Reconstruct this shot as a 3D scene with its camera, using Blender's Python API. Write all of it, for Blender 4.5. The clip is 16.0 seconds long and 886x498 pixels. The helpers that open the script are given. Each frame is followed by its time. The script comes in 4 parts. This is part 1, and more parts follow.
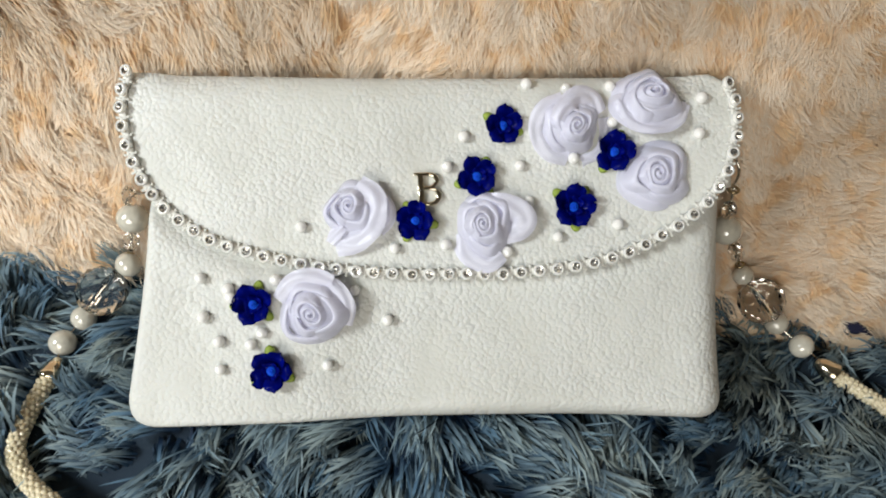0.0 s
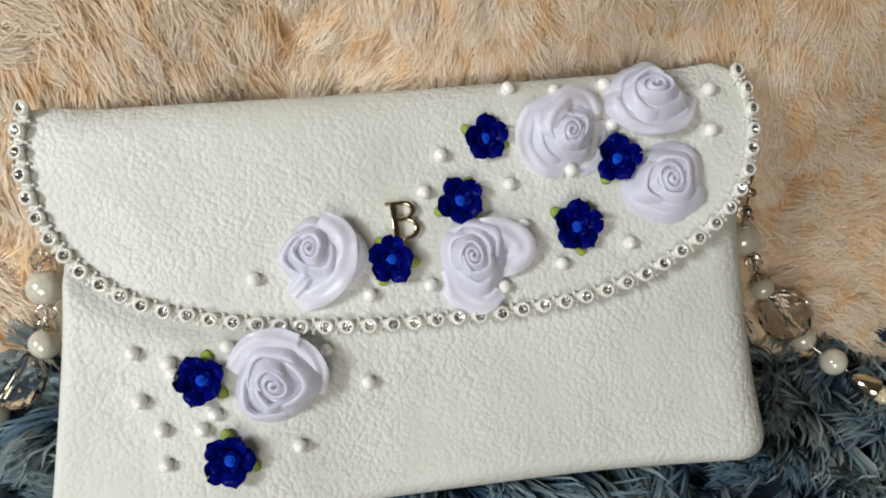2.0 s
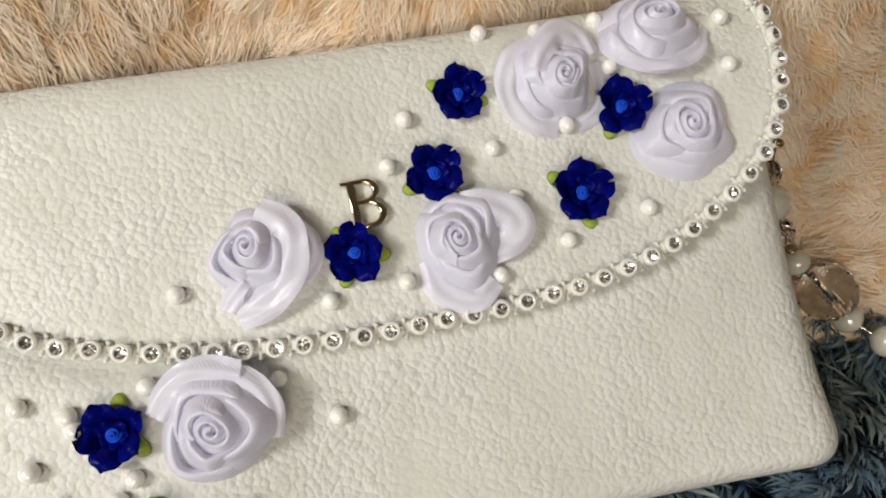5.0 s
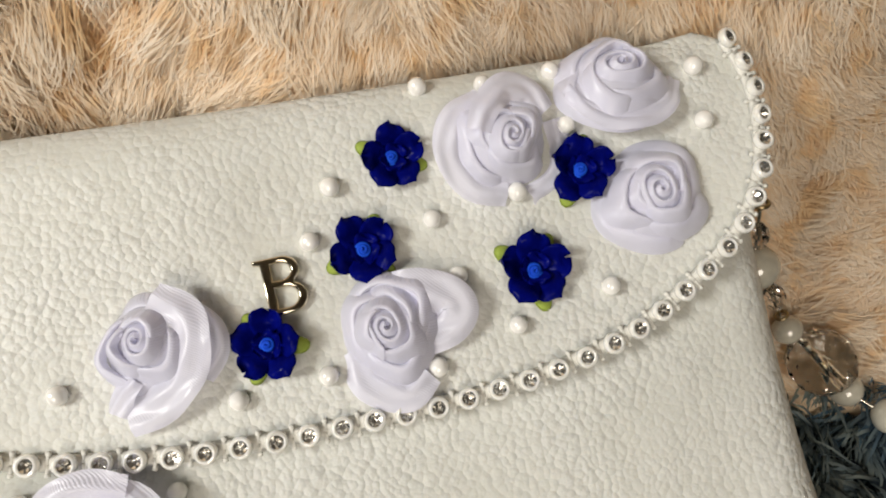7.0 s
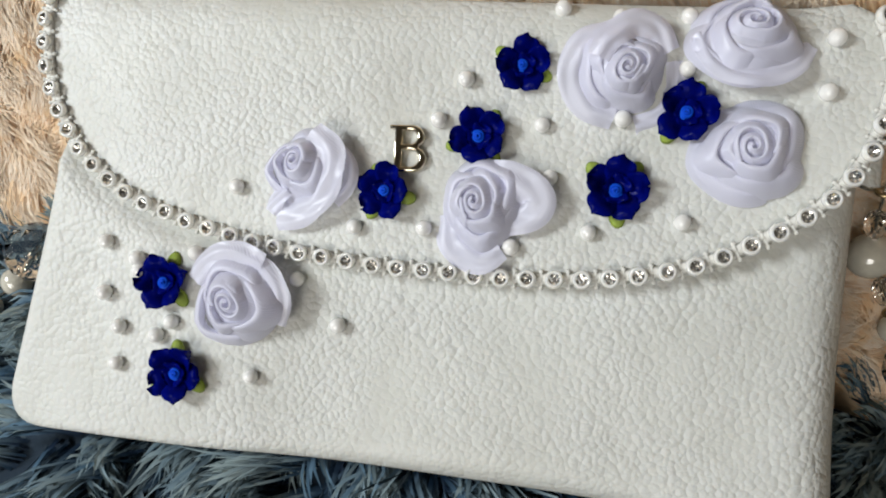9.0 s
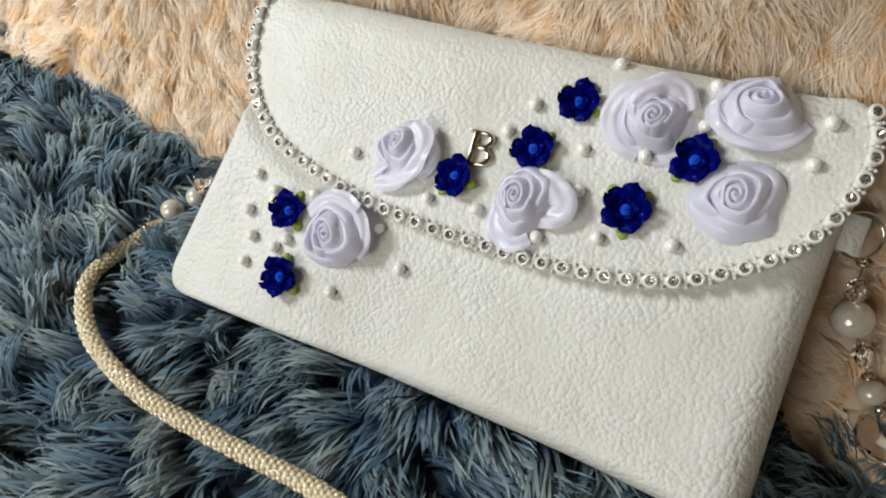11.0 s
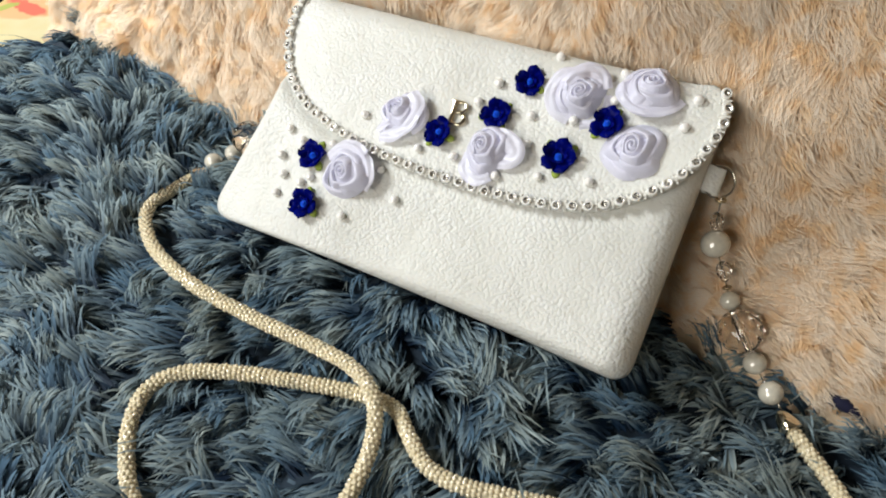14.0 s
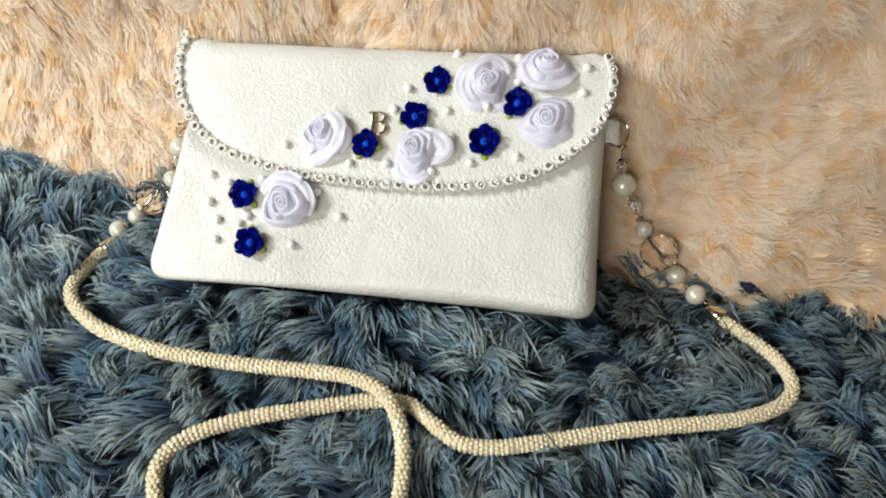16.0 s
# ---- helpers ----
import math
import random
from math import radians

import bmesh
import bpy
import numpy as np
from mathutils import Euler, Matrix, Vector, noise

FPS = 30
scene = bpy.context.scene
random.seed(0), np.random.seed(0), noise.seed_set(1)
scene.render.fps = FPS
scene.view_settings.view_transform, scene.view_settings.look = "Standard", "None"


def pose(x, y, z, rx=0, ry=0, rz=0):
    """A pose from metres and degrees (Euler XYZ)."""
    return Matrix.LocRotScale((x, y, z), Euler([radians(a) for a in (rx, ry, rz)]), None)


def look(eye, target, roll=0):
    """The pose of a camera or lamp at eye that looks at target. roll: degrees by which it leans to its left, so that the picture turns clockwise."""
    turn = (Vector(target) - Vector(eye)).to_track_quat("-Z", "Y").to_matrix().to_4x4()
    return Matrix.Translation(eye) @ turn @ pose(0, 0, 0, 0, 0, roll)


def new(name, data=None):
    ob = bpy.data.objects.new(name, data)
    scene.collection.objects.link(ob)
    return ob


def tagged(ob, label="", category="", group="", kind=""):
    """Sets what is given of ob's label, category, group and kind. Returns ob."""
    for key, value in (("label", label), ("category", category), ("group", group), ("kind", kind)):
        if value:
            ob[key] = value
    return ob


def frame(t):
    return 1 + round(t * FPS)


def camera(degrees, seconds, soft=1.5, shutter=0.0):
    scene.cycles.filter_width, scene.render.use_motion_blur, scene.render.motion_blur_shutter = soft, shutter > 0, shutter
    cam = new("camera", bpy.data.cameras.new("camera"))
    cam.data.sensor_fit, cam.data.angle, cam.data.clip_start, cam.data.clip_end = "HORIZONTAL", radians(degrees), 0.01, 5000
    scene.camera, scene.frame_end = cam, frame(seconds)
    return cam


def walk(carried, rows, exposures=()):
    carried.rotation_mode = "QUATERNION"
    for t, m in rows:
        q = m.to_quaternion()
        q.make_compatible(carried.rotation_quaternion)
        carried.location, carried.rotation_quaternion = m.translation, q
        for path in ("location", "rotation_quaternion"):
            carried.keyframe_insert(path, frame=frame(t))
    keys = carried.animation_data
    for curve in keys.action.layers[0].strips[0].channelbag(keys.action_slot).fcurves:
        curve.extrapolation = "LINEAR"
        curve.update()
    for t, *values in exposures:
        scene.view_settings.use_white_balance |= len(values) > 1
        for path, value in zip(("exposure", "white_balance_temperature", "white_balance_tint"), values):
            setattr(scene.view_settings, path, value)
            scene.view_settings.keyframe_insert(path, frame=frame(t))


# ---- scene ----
cam = camera(63.47, 16.0, soft=2.0)
ROWS = [
    (0.0, -0.00986, -0.1343, 0.25582, 31.521, -6.866, 7.483),
    (0.5, -0.00918, -0.12767, 0.24541, 32.408, -6.649, 6.555),
    (1.0, -0.01075, -0.11844, 0.23548, 32.89, -6.542, 4.979),
    (1.5, -0.0145, -0.11245, 0.22928, 34.131, -6.792, 3.067),
    (2.0, -0.01665, -0.11195, 0.22042, 35.215, -7.012, 1.184),
    (2.5, -0.0148, -0.11184, 0.21047, 36.544, -6.669, -0.33),
    (3.0, -0.01499, -0.1092, 0.20074, 37.1, -6.472, -1.061),
    (3.5, -0.01462, -0.10901, 0.19502, 38.224, -5.68, -1.97),
    (6.0, -0.01218, -0.08476, 0.16722, 40.966, -5.688, -6.067),
    (6.5, -0.00401, -0.07792, 0.17086, 41.53, -5.475, -6.378),
    (7.0, 0.00446, -0.07356, 0.16933, 40.826, -5.261, -4.45),
    (7.5, 0.01047, -0.07233, 0.17478, 40.053, -3.65, 0.398),
    (8.0, 0.01934, -0.08188, 0.18399, 38.372, -2.579, 7.569),
    (8.5, 0.03049, -0.09011, 0.18328, 34.622, -1.51, 13.922),
    (9.0, 0.03615, -0.09319, 0.18966, 33.055, -0.036, 18.861),
    (9.5, 0.04869, -0.09924, 0.20461, 33.715, 1.687, 24.215),
    (10.0, 0.06384, -0.10587, 0.21456, 35.258, 2.352, 30.282),
    (10.2, 0.06942, -0.1093, 0.2155, 35.137, 2.875, 32.308),
    (12.3, 0.11236, -0.14641, 0.25137, 39.688, 2.067, 40.856),
    (12.5, 0.11793, -0.15518, 0.25603, 40.181, 2.276, 41.455),
    (13.0, 0.12823, -0.16678, 0.2569, 39.996, 0.895, 40.695),
    (13.5, 0.13608, -0.17553, 0.26278, 39.24, 0.714, 39.903),
    (14.0, 0.13791, -0.18468, 0.26487, 38.987, -0.292, 38.226),
    (14.5, 0.13496, -0.19719, 0.26714, 39.589, -1.301, 34.497),
    (15.0, 0.12878, -0.21194, 0.26826, 39.928, -2.149, 29.578),
    (15.5, 0.11414, -0.22684, 0.27208, 40.731, -2.826, 23.831),
    (16.0, 0.08717, -0.23449, 0.27689, 40.391, -2.642, 16.837),
]
EXPOSURES = [(0.0, -0.16, 6480, 9), (2.0, -0.32, 6520, 9), (3.5, -0.34, 6980, 11), (7.0, -0.26, 7120, 12), (8.5, -0.32, 6320, 10), (10.0, -0.28, 6480, 10),
             (12.5, -0.17, 6580, 10), (14.0, 0.05, 6580, 10), (16.0, 0.16, 6640, 9)]
walk(cam, [(t, pose(*p)) for t, *p in ROWS], EXPOSURES)

# ---- light ----
world = bpy.data.worlds.new("world")
world.use_nodes = True
scene.world = world
wbg = world.node_tree.nodes["Background"]
wbg.inputs["Color"].default_value = (1.0, 0.93, 0.84, 1)
wbg.inputs["Strength"].default_value = 0.05


def area_lamp(name, eye, target, watts, size, colour):
    data = bpy.data.lights.new(name, "AREA")
    data.shape, data.size, data.energy, data.color = "DISK", size, watts, colour
    ob = new(name, data)
    ob.matrix_world = look(eye, target)
    return ob


area_lamp("room_lamp", (-0.72, -0.36, 0.60), (0.0, 0.0, 0.04), 9.4, 0.28, (0.92, 0.96, 0.97))
# added soft fill hanging low in front, with no fixture; brightens cushion and bag
area_lamp("front_fill", (-0.20, -1.25, 0.62), (0.0, 0.0, 0.04), 11.2, 0.8, (0.985, 0.945, 0.875))


# ---- materials ----
def shader(name, colour, rough=0.5, metal=0.0):
    m = bpy.data.materials.new(name)
    m.use_nodes = True
    nt = m.node_tree
    b = nt.nodes["Principled BSDF"]
    b.inputs["Base Color"].default_value = (*colour, 1)
    b.inputs["Roughness"].default_value = rough
    b.inputs["Metallic"].default_value = metal
    return m, nt, b


def node(nt, kind, **values):
    n = nt.nodes.new(kind)
    for k, v in values.items():
        n.inputs[k.replace("_", " ")].default_value = v
    return n


def ramp(nt, fac, stops):
    r = nt.nodes.new("ShaderNodeValToRGB")
    e = r.color_ramp.elements
    while len(e) < len(stops):
        e.new(0.5)
    for k, (at, col) in enumerate(stops):
        e[k].position, e[k].color = at, (*col, 1)
    nt.links.new(fac, r.inputs["Fac"])
    return r.outputs["Color"]


def bump(nt, b, height, strength, distance, before=None):
    n = node(nt, "ShaderNodeBump", Strength=strength, Distance=distance)
    nt.links.new(height, n.inputs["Height"])
    if before is not None:
        nt.links.new(before, n.inputs["Normal"])
    nt.links.new(n.outputs["Normal"], b.inputs["Normal"])
    return n.outputs["Normal"]


def noise_of(nt, coord, scale, detail=4.0, rough=0.55):
    n = node(nt, "ShaderNodeTexNoise", Scale=scale, Detail=detail, Roughness=rough)
    nt.links.new(coord, n.inputs["Vector"])
    return n.outputs["Fac"]


def maths(nt, op, a, b):
    n = nt.nodes.new("ShaderNodeMath")
    n.operation = op
    for k, v in enumerate((a, b)):
        if isinstance(v, (int, float)):
            n.inputs[k].default_value = v
        else:
            nt.links.new(v, n.inputs[k])
    return n.outputs[0]


def leather():
    """Pebbled grain: plump cells between fine creases, worn smooth in patches."""
    m, nt, b = shader("white_leather", (0.80, 0.80, 0.76), 0.42)
    tc = nt.nodes.new("ShaderNodeTexCoord").outputs["Object"]

    def bent(scale, reach):
        warp = node(nt, "ShaderNodeTexNoise", Scale=scale, Detail=3.0)
        nt.links.new(tc, warp.inputs["Vector"])
        mix = nt.nodes.new("ShaderNodeVectorMath")
        mix.operation = "MULTIPLY_ADD"
        nt.links.new(warp.outputs["Color"], mix.inputs[0])
        mix.inputs[1].default_value = (reach, reach, reach)
        nt.links.new(tc, mix.inputs[2])
        return mix.outputs[0]

    def pebbles(coord, scale, soft):
        cells = node(nt, "ShaderNodeTexVoronoi", Scale=scale, Randomness=1.0)
        cells.feature = "SMOOTH_F1"
        cells.inputs["Smoothness"].default_value = soft
        nt.links.new(coord, cells.inputs["Vector"])
        return maths(nt, "POWER", cells.outputs["Distance"], 2.0)

    worn = maths(nt, "MULTIPLY_ADD", noise_of(nt, tc, 26.0, 3.0), 3.2)
    worn.node.inputs[2].default_value = -0.75
    worn = maths(nt, "MINIMUM", maths(nt, "MAXIMUM", worn, 0.22), 1.1)
    grain = maths(nt, "ADD", pebbles(bent(140.0, 0.0020), 660.0, 0.25), maths(nt, "MULTIPLY", pebbles(bent(400.0, 0.0010), 1250.0, 0.3), 0.22))
    n1 = bump(nt, b, maths(nt, "MULTIPLY", grain, worn), 0.37, -0.0010)
    pull = nt.nodes.new("ShaderNodeMapping")
    pull.inputs["Rotation"].default_value = (0, 0, 0.6)
    pull.inputs["Scale"].default_value = (1.0, 2.2, 1.0)
    nt.links.new(tc, pull.inputs["Vector"])
    n2 = bump(nt, b, noise_of(nt, pull.outputs["Vector"], 75.0, 3.0), 0.15, 0.0028, n1)
    bump(nt, b, noise_of(nt, tc, 28.0, 2.0), 0.28, 0.006, n2)
    nt.links.new(ramp(nt, noise_of(nt, tc, 28.0, 5.0), [(0.3, (0.63, 0.63, 0.58)), (0.7, (0.69, 0.695, 0.665))]), b.inputs["Base Color"])
    nt.links.new(ramp(nt, noise_of(nt, tc, 45.0, 4.0), [(0.3, (0.43, 0.43, 0.43)), (0.7, (0.56, 0.56, 0.56))]), b.inputs["Roughness"])
    b.inputs["Subsurface Weight"].default_value = 0.06
    b.inputs["Subsurface Radius"].default_value = (0.002, 0.0015, 0.001)
    return m


def let_through(nt, b, colour, share):
    """Thin stuff that lets some light through."""
    tr = nt.nodes.new("ShaderNodeBsdfTranslucent")
    if isinstance(colour, tuple):
        tr.inputs["Color"].default_value = (*colour, 1)
    else:
        nt.links.new(colour, tr.inputs["Color"])
    mixed = nt.nodes.new("ShaderNodeMixShader")
    mixed.inputs["Fac"].default_value = share
    nt.links.new(b.outputs["BSDF"], mixed.inputs[1])
    nt.links.new(tr.outputs["BSDF"], mixed.inputs[2])
    nt.links.new(mixed.outputs["Shader"], nt.nodes["Material Output"].inputs["Surface"])


def satin():
    """Lilac-white ribbon with a fine slanting weave."""
    m, nt, b = shader("white_satin", (0.85, 0.85, 0.98), 0.32)
    tc = nt.nodes.new("ShaderNodeTexCoord").outputs["Object"]
    w = node(nt, "ShaderNodeTexWave", Scale=1000.0, Distortion=0.8, Detail=1.0)
    w.wave_type, w.bands_direction = "BANDS", "DIAGONAL"
    nt.links.new(tc, w.inputs["Vector"])
    n1 = bump(nt, b, w.outputs["Fac"], 0.32, 0.0002)
    bump(nt, b, noise_of(nt, tc, 230.0, 3.0), 0.20, 0.0016, n1)
    b.inputs["Specular IOR Level"].default_value = 0.7
    b.inputs["Anisotropic"].default_value = 0.5
    b.inputs["Sheen Weight"].default_value = 0.5
    b.inputs["Coat Weight"].default_value = 0.3
    b.inputs["Coat Roughness"].default_value = 0.24
    b.inputs["Coat IOR"].default_value = 1.7
    let_through(nt, b, (0.93, 0.92, 1.0), 0.34)
    return m


def pearl_paint(name, colour, rough=0.2, deep=0.8, shine=1.0, bend=1.85):
    m, nt, b = shader(name, colour, rough)
    b.inputs["Coat Weight"].default_value = shine
    b.inputs["Coat Roughness"].default_value = 0.05
    b.inputs["Coat IOR"].default_value = bend
    b.inputs["Subsurface Weight"].default_value = deep
    b.inputs["Subsurface Radius"].default_value = (1.0, 0.95, 0.85)
    b.inputs["Subsurface Scale"].default_value = 0.0018
    tc = nt.nodes.new("ShaderNodeTexCoord").outputs["Object"]
    c = [min(1, v * 1.08) for v in colour]
    d = [v * 0.95 for v in colour]
    nt.links.new(ramp(nt, noise_of(nt, tc, 420.0, 3.0), [(0.35, d), (0.65, c)]), b.inputs["Base Color"])
    return m


def clay(name, dark, light):
    m, nt, b = shader(name, dark, 0.20)
    b.inputs["Specular IOR Level"].default_value = 0.03
    tc = nt.nodes.new("ShaderNodeTexCoord").outputs["Object"]
    n = noise_of(nt, tc, 330.0, 4.0)
    nt.links.new(ramp(nt, n, [(0.3, dark), (0.75, light)]), b.inputs["Base Color"])
    bump(nt, b, noise_of(nt, tc, 700.0, 2.0), 0.10, 0.0004)
    return m


def fur_shader(name, root, tip, lows, highs, rough=0.55, clump_scale=30.0, glow=0.35, stain=(0.78, 0.78, 0.78), stretch=(1, 1, 1), edges=(0.36, 0.56)):
    """Strand colour from root to tip (cream's tan roots are dyed, blue's near-black ones painted shade), varied strand
    by strand and in patches.
    """
    m, nt, b = shader(name, tip, rough)
    along = nt.nodes.new("ShaderNodeAttribute")
    along.attribute_name = "along"
    tone = nt.nodes.new("ShaderNodeAttribute")
    tone.attribute_name = "tone"
    tc = nt.nodes.new("ShaderNodeTexCoord").outputs["Object"]
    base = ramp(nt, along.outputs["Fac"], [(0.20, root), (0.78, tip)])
    vary = ramp(nt, tone.outputs["Fac"], [(0.0, lows), (1.0, highs)])
    mix = nt.nodes.new("ShaderNodeMix")
    mix.data_type, mix.blend_type = "RGBA", "MULTIPLY"
    mix.inputs["Factor"].default_value = 1.0
    nt.links.new(base, mix.inputs["A"])
    nt.links.new(vary, mix.inputs["B"])
    grow = nt.nodes.new("ShaderNodeMapping")
    grow.inputs["Scale"].default_value = stretch
    nt.links.new(tc, grow.inputs["Vector"])
    patch = ramp(nt, noise_of(nt, grow.outputs["Vector"], clump_scale, 3.0), [(edges[0], stain), (edges[1], (1.0, 1.0, 1.0))])
    mix2 = nt.nodes.new("ShaderNodeMix")
    mix2.data_type, mix2.blend_type = "RGBA", "MULTIPLY"
    mix2.inputs["Factor"].default_value = 1.0
    nt.links.new(mix.outputs["Result"], mix2.inputs["A"])
    nt.links.new(patch, mix2.inputs["B"])
    nt.links.new(mix2.outputs["Result"], b.inputs["Base Color"])
    b.inputs["Specular IOR Level"].default_value = 0.3
    let_through(nt, b, mix2.outputs["Result"], glow)
    return m


def plain(name, low, high, rough, scale, depth=0.0005):
    m, nt, b = shader(name, high, rough)
    tc = nt.nodes.new("ShaderNodeTexCoord").outputs["Object"]
    n = noise_of(nt, tc, scale, 6.0)
    nt.links.new(ramp(nt, n, [(0.3, low), (0.7, high)]), b.inputs["Base Color"])
    bump(nt, b, noise_of(nt, tc, scale * 8, 4.0), 0.4, depth)
    return m


def floral():
    m, nt, b = shader("floral_cotton", (0.8, 0.7, 0.4), 0.8)
    tc = nt.nodes.new("ShaderNodeTexCoord").outputs["Object"]
    last = ramp(nt, noise_of(nt, tc, 18.0, 3.0), [(0.35, (0.68, 0.60, 0.36)), (0.65, (0.66, 0.50, 0.20))])
    ragged = node(nt, "ShaderNodeTexNoise", Scale=120.0, Detail=2.0)
    nt.links.new(tc, ragged.inputs["Vector"])
    bent = nt.nodes.new("ShaderNodeVectorMath")
    bent.operation = "MULTIPLY_ADD"
    nt.links.new(ragged.outputs["Color"], bent.inputs[0])
    bent.inputs[1].default_value = (0.008, 0.008, 0.0)
    nt.links.new(tc, bent.inputs[2])
    prints = [(-0.666, 0.014, 30, 0.034, 0.014, (0.74, 0.42, 0.20)), (-0.673, 0.013, -8, 0.021, 0.0065, (0.70, 0.13, 0.09)), (-0.690, 0.030, 20, 0.012, 0.004, (0.72, 0.22, 0.14)),
              (-0.688, -0.011, 20, 0.007, 0.004, (0.42, 0.48, 0.08)), (-0.686, 0.007, 60, 0.009, 0.004, (0.40, 0.46, 0.10)), (-0.640, -0.060, 0, 0.02, 0.012, (0.70, 0.13, 0.09)),
              (-0.680, -0.045, 0, 0.012, 0.010, (0.72, 0.50, 0.06))]
    for x, y, turn, rx, ry, col in prints:
        place = nt.nodes.new("ShaderNodeMapping")
        place.vector_type = "TEXTURE"
        place.inputs["Location"].default_value = (x + 0.004, y + 0.004, 0.12)
        place.inputs["Rotation"].default_value = (0, 0, radians(turn))
        place.inputs["Scale"].default_value = (rx, ry, 0.5)
        nt.links.new(bent.outputs[0], place.inputs["Vector"])
        far = nt.nodes.new("ShaderNodeVectorMath")
        far.operation = "LENGTH"
        nt.links.new(place.outputs["Vector"], far.inputs[0])
        mix = nt.nodes.new("ShaderNodeMix")
        mix.data_type = "RGBA"
        nt.links.new(ramp(nt, far.outputs["Value"], [(0.78, (0.9, 0.9, 0.9)), (1.0, (0, 0, 0))]), mix.inputs["Factor"])
        nt.links.new(last, mix.inputs["A"])
        mix.inputs["B"].default_value = (*col, 1)
        last = mix.outputs["Result"]
    nt.links.new(last, b.inputs["Base Color"])
    bump(nt, b, noise_of(nt, tc, 900.0, 2.0), 0.3, 0.0004)
    return m


def glass():
    m, nt, b = shader("clear_crystal", (1.0, 0.98, 0.94), 0.025)
    b.inputs["Transmission Weight"].default_value = 1.0
    b.inputs["IOR"].default_value = 1.5
    return m


def foil():
    """Foiled glass: some stones bright, some dull."""
    m, nt, b = shader("mirror_foil", (0.6, 0.6, 0.58), 0.06, 0.9)
    pick = nt.nodes.new("ShaderNodeObjectInfo").outputs["Random"]
    nt.links.new(ramp(nt, pick, [(0.0, (0.50, 0.48, 0.45)), (0.45, (0.66, 0.64, 0.60)), (1.0, (0.92, 0.91, 0.89))]), b.inputs["Base Color"])
    nt.links.new(ramp(nt, pick, [(0.0, (0.05, 0.05, 0.05)), (0.30, (0.12, 0.12, 0.12)), (0.5, (0.04, 0.04, 0.04))]), b.inputs["Roughness"])
    b.inputs["Coat Weight"].default_value = 1.0
    b.inputs["Coat Roughness"].default_value = 0.02
    return m


LEATHER = leather()
SATIN = satin()
PEARL = pearl_paint("white_pearl", (0.89, 0.875, 0.84), 0.14, 0.0, 0.85, 1.75)
IVORY = pearl_paint("ivory_seed_pearl", (0.78, 0.68, 0.47), 0.16, 0.3)
BEAD = pearl_paint("strap_pearl", (0.60, 0.57, 0.48), 0.14, 0.0)
CUP = pearl_paint("cream_plastic", (0.84, 0.82, 0.76), 0.25)
FOIL = foil()
BLUE = clay("blue_clay", (0.0005, 0.0015, 0.07), (0.001, 0.004, 0.17))
SWIRL = clay("bright_blue_clay", (0.006, 0.05, 0.50), (0.012, 0.10, 0.70))
LEAF = clay("green_clay", (0.24, 0.32, 0.05), (0.40, 0.50, 0.12))
GOLD = shader("pale_gold", (0.78, 0.69, 0.53), 0.13, 1.0)[0]
BRONZE = shader("tarnished_brass", (0.45, 0.35, 0.20), 0.28, 1.0)[0]
STEEL = shader("silver_wire", (0.72, 0.68, 0.60), 0.2, 1.0)[0]
CRYSTAL = glass()
THREAD = plain("white_thread", (0.70, 0.69, 0.64), (0.80, 0.79, 0.74), 0.6, 500.0)
CREAM_FUR = fur_shader("cream_fur", (0.97, 0.76, 0.53), (1.0, 0.90, 0.77), (1.0, 0.96, 0.91), (1, 1, 1), 0.8, 105.0, 0.15, (0.97, 0.83, 0.63), (1.0, 1.0, 0.7), (0.35, 0.50))
# near-black roots: the shade deep between tufts is put into the strand colour
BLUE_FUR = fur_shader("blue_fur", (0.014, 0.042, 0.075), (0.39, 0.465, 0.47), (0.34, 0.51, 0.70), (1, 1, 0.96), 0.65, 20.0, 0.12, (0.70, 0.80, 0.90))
CREAM_CLOTH = plain("cream_backing", (0.80, 0.60, 0.40), (0.88, 0.70, 0.50), 0.9, 60.0)
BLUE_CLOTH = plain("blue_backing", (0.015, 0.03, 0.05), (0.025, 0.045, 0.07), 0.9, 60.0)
NAVY = plain("navy_cloth", (0.003, 0.004, 0.022), (0.006, 0.008, 0.045), 0.85, 200.0)
FLORAL = floral()
WALL = plain("painted_wall", (0.52, 0.46, 0.38), (0.58, 0.52, 0.44), 0.8, 3.0)
DARK = plain("near_black", (0.003, 0.003, 0.003), (0.006, 0.0055, 0.005), 0.95, 40.0)


# ---- mesh helpers ----
def mesh_of(name, bm, material, smooth=True):
    me = bpy.data.meshes.new(name)
    bm.normal_update()
    bm.to_mesh(me)
    bm.free()
    me.materials.append(material)
    if smooth:
        me.polygons.foreach_set("use_smooth", [True] * len(me.polygons))
    return me


def part(name, bm, material, parent, label="", smooth=True):
    me = bm if isinstance(bm, bpy.types.Mesh) else mesh_of(name, bm, material, smooth)
    ob = new(name, me)
    ob.parent = parent
    return tagged(ob, label) if label else ob


def empty(name, m=None):
    ob = new(name)
    ob.empty_display_size = 0.02
    if m is not None:
        ob.matrix_world = m
    return ob


